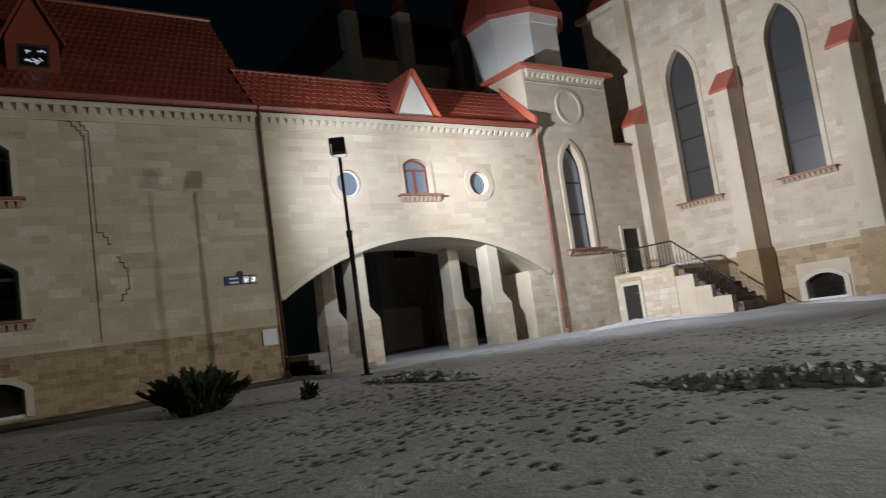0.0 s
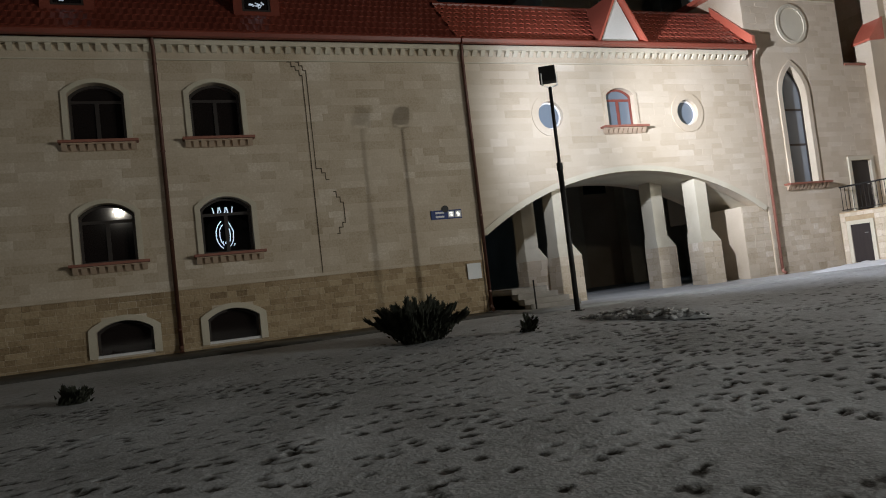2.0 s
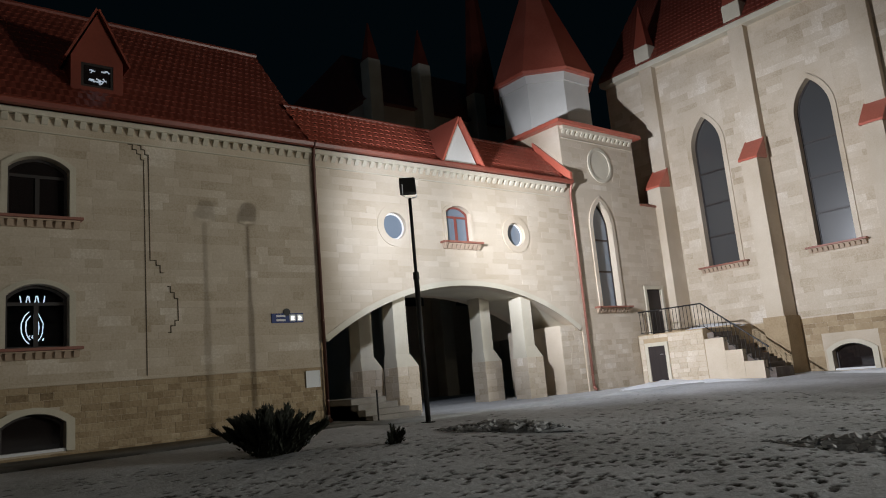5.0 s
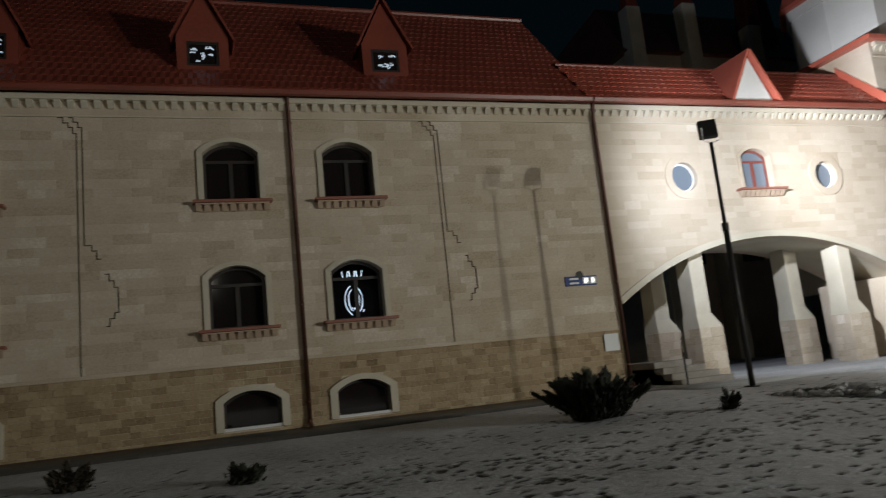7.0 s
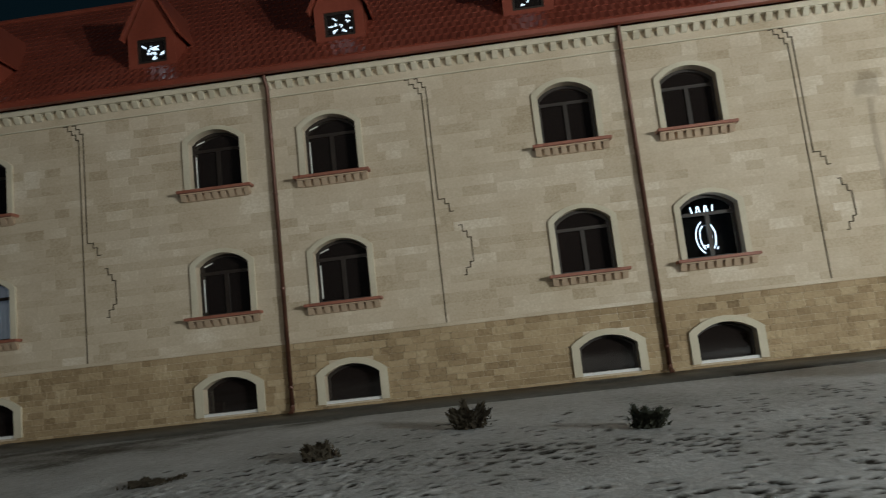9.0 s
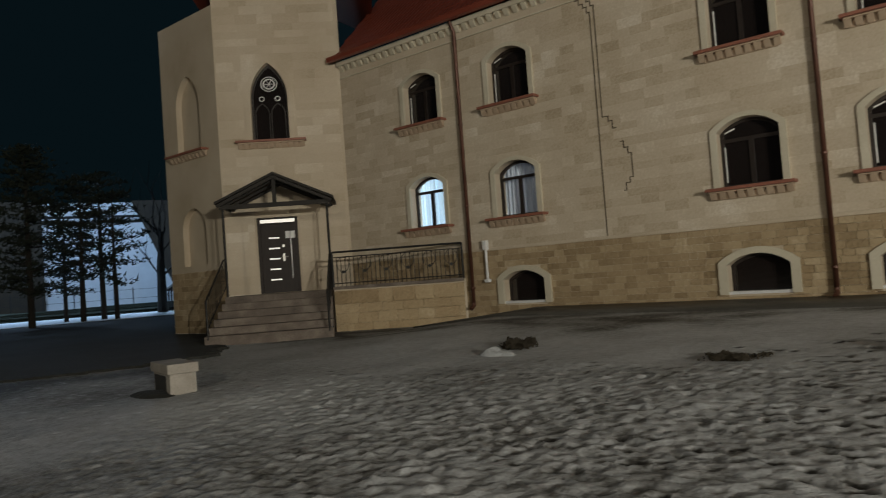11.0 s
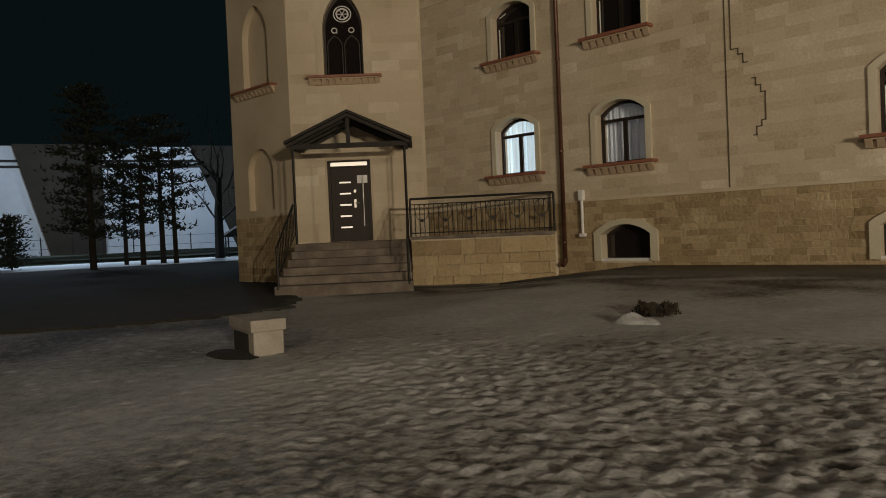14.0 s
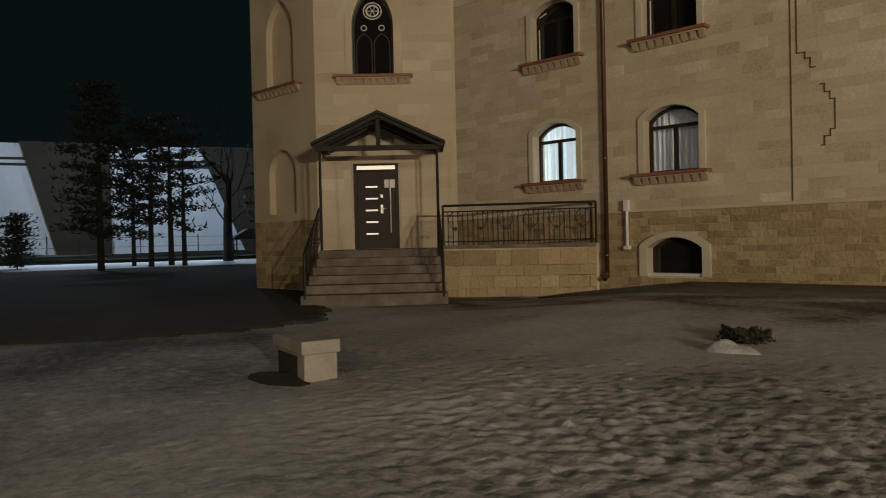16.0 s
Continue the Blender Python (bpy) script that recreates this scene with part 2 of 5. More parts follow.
    res = bmesh.ops.extrude_face_region(bm, geom=faces)
    shift = Vector(to(0, 0, depth)) - Vector(to(0, 0, 0))
    bmesh.ops.translate(bm, vec=shift, verts=[v for v in res["geom"] if isinstance(v, bmesh.types.BMVert)])
    return bm


def front(u, v, w):
    return (u, w, v)


def tube(points, radius, sides=8):
    """A round bar along points, with its ends closed."""
    bm = bmesh.new()
    rings = []
    pts = [Vector(q) for q in points]
    for i, q in enumerate(pts):
        d = (pts[min(i + 1, len(pts) - 1)] - pts[max(i - 1, 0)]).normalized()
        a = d.orthogonal().normalized() if abs(d.z) < 0.95 else Vector((1, 0, 0))
        a = (a - d * a.dot(d)).normalized()
        b = d.cross(a)
        r = radius[i] if isinstance(radius, (list, tuple)) else radius
        rings.append([bm.verts.new(q + (a * math.cos(k * math.tau / sides) + b * math.sin(k * math.tau / sides)) * r) for k in range(sides)])
    for r0, r1 in zip(rings, rings[1:]):
        best = min(range(sides), key=lambda s: (r0[0].co - r1[s].co).length)
        for k in range(sides):
            bm.faces.new((r0[k], r0[(k + 1) % sides], r1[(k + 1 + best) % sides], r1[(k + best) % sides]))
    bm.faces.new(rings[0][::-1])
    bm.faces.new(rings[-1])
    return bm


def arch_loop(cx, z0, z1, w, rise, n=10):
    """A loop with straight jambs from z0 and a segmental head whose crown is at z1."""
    h = w / 2
    r = (h * h + rise * rise) / (2 * rise)
    a = math.asin(min(1, h / r))
    return [(cx - h, z0), (cx + h, z0)] + [(cx + r * math.sin(a - 2 * a * i / n), z1 - r + r * math.cos(a - 2 * a * i / n)) for i in range(n + 1)]


def pointed_loop(cx, z0, z1, w, rise, n=9):
    """A loop with a pointed head."""
    h = w / 2
    r = (h * h + rise * rise) / (2 * h)
    a = math.asin(min(1, rise / r))
    right = [(cx + h - r + r * math.cos(a * i / n), z1 - rise + r * math.sin(a * i / n)) for i in range(n + 1)]
    left = [(2 * cx - u, v) for u, v in right[:-1]][::-1]
    return [(cx - h, z0), (cx + h, z0)] + right + left


def ring_band(inner, outer, depth, to):
    """A band between two loops of equal count, open where both end at the foot."""
    bm = bmesh.new()
    n = len(inner)
    f = [[bm.verts.new(to(u, v, w)) for u, v in loop] for w in (0, depth) for loop in (inner, outer)]
    order = list(range(1, n)) + [0]
    for a, b in zip(order, order[1:]):
        for p0, p1 in ((0, 1), (1, 3), (3, 2), (2, 0)):
            bm.faces.new((f[p0][a], f[p0][b], f[p1][b], f[p1][a]))
    for e in (order[0], order[-1]):
        bm.faces.new([f[k][e] for k in (0, 1, 3, 2)])
    return bm


def disc_loop(cx, cz, r, n=28):
    return [(cx + r * math.cos(math.tau * i / n), cz + r * math.sin(math.tau * i / n)) for i in range(n)]


Y0 = 20.15   # face of the long wall and of the bridge


# ---- ground ----
def ground_height(x, y):
    """The square falls gently away from the foot of the wall."""
    z = np.interp(y, [0, 2, 6, 8, 10, 14, 17, 19, 20.2], [-0.25, -0.23, -0.16, -0.09, -0.05, 0.05, 0.17, 0.25, 0.27])
    z = z + 0.12 * np.clip((x - 1) / 6, 0, 1) * np.clip((y - 9) / 4, 0, 1) * np.clip((19 - y) / 3, 0, 1)
    z = z - 0.06 * np.clip((x - 9) / 3, 0, 1) * np.clip((y - 16) / 3, 0, 1)
    far = np.clip((-14.5 - x) / 3, 0, 1)
    return z * (1 - far) + far * np.minimum(z, -0.06)


def build_ground():
    def axis(stops, far):
        """Grid lines with a step of their own between stops (place, step), growing wider outside."""
        a, b = stops[0][0], stops[-1][0]
        inner = np.concatenate([np.arange(p, q, st) for (p, st), (q, _) in zip(stops, stops[1:])])
        grow = [a - 0.4 * (1.55 ** k) for k in range(1, 17)][::-1]
        end = [b + 0.4 * (1.55 ** k) for k in range(17)]
        return np.array([-far] + [g for g in grow if g > -far] + list(inner) + [g for g in end if g < far] + [far])
    xs = axis([(-20.0, 0.1), (-14.6, 0.036), (-5.0, 0.055), (11.0, 0.08), (17.0, 0)], 600)
    ys = axis([(3.8, 0.06), (5.6, 0.036), (11.2, 0.055), (16.5, 0.12), (20.0, 0)], 600)
    gx, gy = np.meshgrid(xs, ys)
    z = ground_height(gx, gy)
    shade_wet = np.zeros_like(z)
    fine = (gx > -22) & (gx < 17.5) & (gy > 3) & (gy < 17)
    rng = np.random.default_rng(5)
    lump = np.zeros_like(z)
    for k in range(26):
        w = rng.uniform(0.8, 6)
        ang, ph = rng.uniform(0, math.tau), rng.uniform(0, math.tau)
        lump += np.sin((gx * math.cos(ang) + gy * math.sin(ang)) * w + ph + 0.6 * np.sin(gx * 0.7 + k) + 0.7 * np.cos(gy * 0.9 - k)) / (w ** 0.9)
    z = z + np.where(fine, 0.005 * lump, 0)

    def press(px, py, ang, la, lb, dep, rim, dark):
        i0, i1 = np.searchsorted(xs, (px - 2.2 * la, px + 2.2 * la))
        j0, j1 = np.searchsorted(ys, (py - 2.2 * la, py + 2.2 * la))
        if i1 <= i0 or j1 <= j0:
            return
        dx, dy = gx[j0:j1, i0:i1] - px, gy[j0:j1, i0:i1] - py
        u, v = dx * math.cos(ang) + dy * math.sin(ang), -dx * math.sin(ang) + dy * math.cos(ang)
        q = (u / la) ** 2 + (v / lb) ** 2
        z[j0:j1, i0:i1] += -dep * np.exp(-q * q) + rim * dep * np.exp(-((np.sqrt(q) - 1.5) / 0.4) ** 2)
        # negative dark whitens a lump; positive dark paints shade into the hollow
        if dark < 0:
            shade_wet[j0:j1, i0:i1] += dark * np.exp(-q * q)
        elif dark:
            shade_wet[j0:j1, i0:i1] = np.maximum(shade_wet[j0:j1, i0:i1], dark * np.exp(-q * q))

    # single prints, thicker along a few trails, their shade put into the colour
    trails = [(rng.uniform(-6, 15), rng.uniform(4, 15), rng.normal(0.1, 0.5)) for _ in range(26)]
    for k in range(4300):
        if rng.random() < 0.6:
            tx, ty, ta = trails[rng.integers(len(trails))]
            r = rng.uniform(-8, 8)
            px, py = tx + r * math.cos(ta) + rng.normal(0, 0.25), ty + r * math.sin(ta) + rng.normal(0, 0.25)
        else:
            px, py = rng.uniform(-7, 17), rng.uniform(3.8, 16)
        if px < -8 or py < 4.05 or py > 16.2 or (py > 13.5 and rng.random() < 0.6):
            continue
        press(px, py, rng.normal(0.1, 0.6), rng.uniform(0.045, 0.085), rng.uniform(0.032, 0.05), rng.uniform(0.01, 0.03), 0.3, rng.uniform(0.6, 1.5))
    # churned, half-frozen lumps further along
    for k in range(42000):
        px = -3.5 - 14.5 * rng.random()
        py = rng.uniform(4.0, 13.0)
        if rng.random() > min(1.0, (-3.0 - px) / 5) or (px < -13 and rng.random() < 0.5) or py > 10.5 + 0.35 * (px + 14) + rng.normal(0, 0.7):
            continue
        deep = min(1.0, max(0.18, (0.695 * (px + 7.5) + 0.72 * (py - 5.7) + 2.4) / 3.6)) * 0.68
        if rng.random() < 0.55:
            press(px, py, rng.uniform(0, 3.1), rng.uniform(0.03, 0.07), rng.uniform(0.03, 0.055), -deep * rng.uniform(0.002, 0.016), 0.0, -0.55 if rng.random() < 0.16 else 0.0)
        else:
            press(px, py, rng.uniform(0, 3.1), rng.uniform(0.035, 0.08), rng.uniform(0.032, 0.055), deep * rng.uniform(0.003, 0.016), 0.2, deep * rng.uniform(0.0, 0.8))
    # stretch towards the lawn, darkened in colour for the lamplight fading there
    dimmed = np.clip((9.2 + 0.25 * (gx + 12) - gy) / 3.5, 0, 1) * np.clip((-7.0 - gx) / 4, 0, 1)
    dimmed = np.maximum(dimmed, 1.2 * np.clip((-12.0 - gx) / 5, 0, 1) * np.clip((13.5 - gy) / 2, 0, 1))
    shade_wet += 0.4 * dimmed * (1 + 0.4 * np.sin(gx * 1.7 + np.sin(gy * 2.1)))
    # wet trampled verge before the wall, widening towards the corner
    edge_y = np.interp(gx, [-22, -12, -9, -6, -2, 6], [15.2, 15.9, 16.2, 17.9, 18.4, 18.8]) + 0.35 * np.sin(gx * 1.3) + 0.25 * np.sin(gx * 3.1 + 1)
    wet = np.clip((gy - edge_y) / 0.9, 0, 1) * np.clip((8.5 - gx) / 1.5, 0, 1) * np.clip((20.4 - gy) / 0.1, 0, 1)
    shade_wet += 0.55 * wet * (1 + 0.35 * np.sin(gx * 2.3 + 2 * np.sin(gy * 3.7)))
    nx, ny = len(xs), len(ys)
    co = np.stack([gx.ravel(), gy.ravel(), z.ravel()], 1)
    idx = np.arange(nx * ny).reshape(ny, nx)
    quads = np.stack([idx[:-1, :-1].ravel(), idx[:-1, 1:].ravel(), idx[1:, 1:].ravel(), idx[1:, :-1].ravel()], 1)
    me = bpy.data.meshes.new("ground")
    me.vertices.add(len(co))
    me.vertices.foreach_set("co", co.ravel())
    me.loops.add(quads.size)
    me.polygons.add(len(quads))
    me.loops.foreach_set("vertex_index", quads.ravel())
    me.polygons.foreach_set("loop_start", np.arange(0, quads.size, 4))
    me.polygons.foreach_set("use_smooth", np.ones(len(quads), bool))
    at = me.attributes.new("shade_wet", "FLOAT", "POINT")
    at.data.foreach_set("value", shade_wet.ravel())
    me.update(calc_edges=True)
    me.materials.append(M_GROUND)
    tagged(new("ground", me), "grey trodden snow full of footprints on the square", "snow ground", kind="structure")


build_ground()


def sheet(name, outline, lift, material, label, category, step=0.8):
    """A thin paved sheet that follows the ground inside a convex outline."""
    bm = bmesh.new()
    xs = [p[0] for p in outline]
    ys = [p[1] for p in outline]
    nx, ny = max(2, int((max(xs) - min(xs)) / step)), max(2, int((max(ys) - min(ys)) / step))
    rows = []
    for j in range(ny + 1):
        row = []
        for i in range(nx + 1):
            x = min(xs) + (max(xs) - min(xs)) * i / nx
            y = min(ys) + (max(ys) - min(ys)) * j / ny
            row.append(bm.verts.new((x, y, float(ground_height(np.float64(x), np.float64(y))) + lift)))
        rows.append(row)
    for a, b in zip(rows, rows[1:]):
        for i in range(nx):
            bm.faces.new((a[i], a[i + 1], b[i + 1], b[i]))
    res = bmesh.ops.extrude_face_region(bm, geom=bm.faces[:])
    bmesh.ops.translate(bm, vec=(0, 0, -0.12), verts=[v for v in res["geom"] if isinstance(v, bmesh.types.BMVert)])
    return tagged(part(name, bm, material, None, "", True), label, category, kind="structure")


sheet("pavement", [(-17.0, 18.25), (8.2, 20.2)], 0.035, M_PAVE, "dark wet paving strip along the foot of the wall", "paving")
sheet("road", [(8.0, 16.6), (60.0, 36.0)], 0.03, M_ROAD, "frosted grey asphalt drive before the bridge", "asphalt drive", 1.5)

bm = bmesh.new()
edge = [(-17.9, 11.7), (-18.0, 13.2), (-19.6, 14.6), (-24.5, 17.4), (-30, 24), (-30, 60), (-90, 60), (-90, -30), (-26.0, -3.0), (-22.0, 6.2), (-20.2, 8.4), (-18.6, 9.9)]
ragged = []
lawn_rng = random.Random(6)
for (xa, ya), (xb, yb) in zip(edge, edge[1:] + edge[:1]):
    steps = max(1, int(math.hypot(xb - xa, yb - ya) / 0.12)) if max(xa, xb) > -25 and ya > 0 and yb > 0 else 1
    for k in range(steps):
        jitter = lawn_rng.gauss(0, 0.1) if steps > 1 and k else 0.0
        ragged.append((xa + (xb - xa) * k / steps + jitter, ya + (yb - ya) * k / steps + 0.7 * jitter))
vs = [bm.verts.new((x, y, -0.015)) for x, y in ragged]
face = bm.faces.new(vs)
res = bmesh.ops.extrude_face_region(bm, geom=[face])
bmesh.ops.translate(bm, vec=(0, 0, -0.2), verts=[v for v in res["geom"] if isinstance(v, bmesh.types.BMVert)])
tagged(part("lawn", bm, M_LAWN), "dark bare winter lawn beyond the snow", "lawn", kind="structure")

# ---- long wall ----
PIPES = [0.14, -7.92, -16.43]
LEFT_C, RIGHT_C = -1.37, 1.33      # window centres from the pipe between them
UP, LOW = 5.47, 2.59               # tops of the sills
HEAD = 1.40                        # opening height over the sill
W = 1.22


def bay_windows():
    for px in PIPES[:2]:
        yield px + LEFT_C
        yield px + RIGHT_C
    yield -17.82
    yield -14.9
WINX = list(bay_windows())
BASEX = [-1.05, 1.41, -9.3, -6.57, -14.87]
BASE0, BASE1 = 0.4, 1.22           # basement openings, foot and crown

wall_holes = [arch_loop(c, s, s + HEAD, W, 0.26) for c in WINX for s in (UP, LOW)] + [arch_loop(c, BASE0, BASE1, W, 0.22) for c in BASEX]
tagged(part("wall_north", slab([(-21.02, -0.2), (8.3, -0.2), (8.3, 7.95), (-21.02, 7.95)], wall_holes, 0.5, lambda u, v, w: (u, Y0 + w, v)), M_WALL),
       "long three-storey sandstone wall with arched windows", "wall", kind="structure")
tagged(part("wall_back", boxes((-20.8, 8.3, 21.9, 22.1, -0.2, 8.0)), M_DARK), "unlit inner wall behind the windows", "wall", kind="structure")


def stone_field(spans, u0, u1, v0, v1, course, lmin, lmax, rng):
    """Rectangles of coursed stone between u0..u1 and v0..v1, cut round the spans (a, b, c, d)."""
    out = []
    v = v0
    while v < v1 - 0.02:
        top = min(v + course * rng.choice((0.85, 1.0, 1.15)), v1)
        if v1 - top < 0.08:
            top = v1
        cuts = sorted((a, b) for a, b, c, d in spans if d > v + 0.01 and c < top - 0.01)
        runs, u = [], u0
        for a, b in cuts:
            if a > u:
                runs.append((u, min(a, u1)))
            u = max(u, b)
        if u < u1:
            runs.append((u, u1))
        for a, b in runs:
            p = a
            while p < b - 0.02:
                q = min(p + rng.uniform(lmin, lmax), b)
                if b - q < 0.12:
                    q = b
                out.append((p, q, v, top))
                p = q
        v = top
    return out


def stone_block(bm, p, q, v, t, to, proud, j=0.002):
    b = min(0.006, proud)
    c = [bm.verts.new(to(u, w, 0)) for u, w in ((p + j, v + j), (q - j, v + j), (q - j, t - j), (p + j, t - j))]
    d = [bm.verts.new(to(u, w, -proud)) for u, w in ((p + j + b, v + j + b), (q - j - b, v + j + b), (q - j - b, t - j - b), (p + j + b, t - j - b))]
    bm.faces.new(d)
    for i in range(4):
        bm.faces.new((c[i], c[(i + 1) % 4], d[(i + 1) % 4], d[i]))


def stones(name, rects, to, material, proud, parent=None, label="", rng=None):
    bm = bmesh.new()
    for p, q, v, t in rects:
        stone_block(bm, p, q, v, t, to, proud * (rng.uniform(0.4, 1.3) if rng else 1))
    ob = part(name, bm, material, parent, label)
    ob["kind"] = "stuff"
    return ob


def single_stones(rects, to, material, proud, parent, rng):
    for p, q, v, t in rects:
        bm = bmesh.new()
        stone_block(bm, p, q, v, t, to, proud * rng.uniform(0.4, 1.3))
        part("stone", bm, material, parent)


rng = random.Random(3)
spans = [(c - h, c + h, s - 0.04, s + t) for c in WINX for s in (UP, LOW) for h, t in ((W / 2 + 0.01, HEAD - 0.15), (W / 2 - 0.1, HEAD + 0.01))]
spans += [(c - h, c + h, BASE0 - 0.02, t) for c in BASEX for h, t in ((W / 2 + 0.01, BASE1 - 0.12), (W / 2 - 0.12, BASE1 + 0.01))]
to_wall = lambda u, v, w: (u, Y0 + w, v)
north = bpy.data.objects["wall_north"]
stones("ashlar_courses", stone_field(spans, -21.0, 8.28, 1.86, 7.42, 0.2, 0.28, 0.8, rng), to_wall, M_ASH, 0.003, north, "pale sandstone blocks in courses", rng)
plinth = stone_field(spans, -21.0, 8.28, 0.05, 1.78, 0.155, 0.17, 0.42, rng)
near_rects = [r for r in plinth if -9.5 < r[0] < -4.3][:298]
far_rects = [r for r in plinth if r not in near_rects]
stones("plinth_courses", far_rects, to_wall, M_PLI, 0.009, north, "tan rough plinth stones", rng)
tagged(part("plinth_cap", boxes((-21.0, 8.28, Y0 - 0.022, Y0, 1.78, 1.86), bevel=0.01), M_WALL), "narrow stone band on the plinth", "band", kind="structure")


def cornice(name, x0, x1, y, z, label):
    """A band under the eaves with a row of small pointed brackets."""
    e = thing(name, label, "cornice", kind="structure")
    part("upper_band", boxes((x0, x1, y - 0.16, y, z - 0.14, z), bevel=0.012), M_TRIM, e)
    part("lower_band", boxes((x0, x1, y - 0.045, y, z - 0.5, z - 0.465), bevel=0.008), M_TRIM, e)
    bm = bmesh.new()
    t = 0.13
    prof = [(0, 0), (-0.13, 0), (-0.12, -0.04), (-0.04, -0.14), (0, -0.16)]
    for sx in (-t / 2, t / 2):
        for a, b in prof:
            bm.verts.new((sx, a, b))
    bm.verts.ensure_lookup_table()
    n = len(prof)
    bm.faces.new([bm.verts[i] for i in range(n)][::-1])
    bm.faces.new([bm.verts[n + i] for i in range(n)])
    for i in range(n):
        j = (i + 1) % n
        bm.faces.new([bm.verts[k] for k in (i, j, n + j, n + i)])
    first = part("bracket", bm, M_TRIM, e)
    me = first.data
    count = int((x1 - x0) / 0.262)
    for i in range(count):
        ob = first if i == 0 else part("bracket", me, M_TRIM, e)
        ob.location = (x0 + 0.13 + i * (x1 - x0 - 0.26) / (count - 1), y, z - 0.14)
    return e


cornice("cornice", -20.95, 8.28, Y0, 7.93, "sandstone cornice with a row of pointed brackets")
cornice("cornice", 8.36, 19.0, Y0, 7.93, "sandstone cornice over the bridge with pointed brackets")


def sash_parts(e, w, z1, rise, y, frame_mat, glass, cross=True, transom=0.68, t=0.06):
    outer = arch_loop(0, 0, z1, w, rise)
    inner = arch_loop(0, t, z1 - t, w - 2 * t, rise * 0.93)
    part("window_frame", slab(outer, [inner], 0.07, lambda u, v, q: (u, y + q, v)), frame_mat, e)
    part("pane", slab(inner, [], 0.012, lambda u, v, q: (u, y + 0.03 + q, v)), glass, e)
    if cross:
        part("transom", boxes((-w / 2 + t, w / 2 - t, y - 0.006, y + 0.062, z1 * transom, z1 * transom + 0.07)), frame_mat, e)
        part("mullion", boxes((-0.045, 0.045, y - 0.004, y + 0.06, t, z1 * transom)), frame_mat, e)


def sill_parts(e, half, depth=0.2, n=9):
    part("sill", boxes((-half, half, -depth - 0.06, 0.16, -0.065, 0.0), bevel=0.008), M_SILL, e, "red-brown metal sill")
    a, b = half - 0.06, half - 0.1
    part("corbel", boxes((-a, a, -depth + 0.02, 0.0, -0.095, -0.065), (-a + 0.08, a - 0.08, -0.05, 0.0, -0.24, -0.095)), M_CORBEL, e)
    first = None
    for i in range(n):
        if first is None:
            bm = boxes((-0.06, 0.06, -depth + 0.06, -0.02, -0.23, -0.096))
            for v in bm.verts:
                if v.co.z < -0.15:
                    v.co.y = max(v.co.y, -0.06)
            first = ob = part("sill_bracket", bm, M_CORBEL, e)
        else:
            ob = part("sill_bracket", first.data, M_CORBEL, e)
        ob.location = (-b + 0.02 + i * (2 * b - 0.04) / (n - 1), -0.02, 0)


def house_window(name, glass, frame_mat, label):
    e = thing(name, label, "window", "arched windows of the long wall", "structure")
    part("surround", ring_band(arch_loop(0, 0, HEAD, W, 0.26), arch_loop(0, 0, HEAD + 0.1, W + 0.26, 0.31), 0.06, lambda u, v, q: (u, q - 0.055, v)), M_TRIM, e)
    sash_parts(e, W - 0.01, HEAD - 0.005, 0.26, 0.2, frame_mat, glass)
    sill_parts(e, 0.86)
    return e


DARKW = house_window("window_1", M_GLASS, M_FRAME, "dark arched window with a pale stone surround and bracketed sill")
DARKW.matrix_world = pose(WINX[0], Y0, UP)
for i, c in enumerate(WINX):
    for s in (UP, LOW):
        if (i, s) == (0, UP):
            continue
        o = copy_thing(DARKW, pose(c, Y0, s))
        o.name = "window_%d" % (2 + 2 * i + (s == LOW))


def base_window(name):
    e = thing(name, "low arched basement window with a broad pale surround", "window", "basement windows", "structure")
    part("surround", ring_band(arch_loop(0, 0, BASE1 - BASE0, W, 0.22), arch_loop(0, 0, BASE1 - BASE0 + 0.13, W + 0.34, 0.29), 0.08, lambda u, v, q: (u, q - 0.07, v)), M_TRIM, e)
    sash_parts(e, W - 0.01, BASE1 - BASE0 - 0.005, 0.22, 0.22, M_FRAME, M_GLASS, cross=False)
    part("sill", boxes((-W / 2, W / 2, -0.02, 0.24, 0.0, 0.06)), M_WHITE, e, "pale sill dusted with snow")
    return e


B0 = base_window("window_20")
B0.matrix_world = pose(BASEX[0], Y0, BASE0)
for i, c in enumerate(BASEX[1:]):
    copy_thing(B0, pose(c, Y0, BASE0)).name = "window_%d" % (21 + i)


def downpipe(x, y, z0, z1, mat, label, dx=-0.12):
    e = thing("downpipe", label, "downpipe", "rainwater pipes")
    e.location = (x, y, z0)
    h = z1 - z0
    part("pipe", tube([(0, -0.09, 0.06), (0, -0.09, h - 0.45), (0, -0.11, h - 0.32), (dx * 0.2, -0.2, h - 0.12), (0, -0.26, h)], 0.05, 10), mat, e, smooth=True)
    part("shoe", tube([(0, -0.09, 0.12), (0, -0.11, 0.05), (0, -0.22, -0.02)], 0.055, 10), mat, e)
    for k in range(4):
        z = 0.5 + k * (h - 1.2) / 3
        part("clip", tube([(0, -0.09, z), (0, -0.09, z + 0.04)], 0.062, 10), mat, e)
    return e


for px in PIPES:
    downpipe(px, Y0, 0.33, 8.0, M_PIPE, "brown metal downpipe clipped to the sandstone wall")
downpipe(8.34, Y0, 0.36, 8.0, M_PIPE, "brown metal downpipe clipped at the corner of the bridge")
downpipe(19.25, Y0, 0.3, 8.0, M_PIPE_R, "red painted downpipe between bridge and tower")


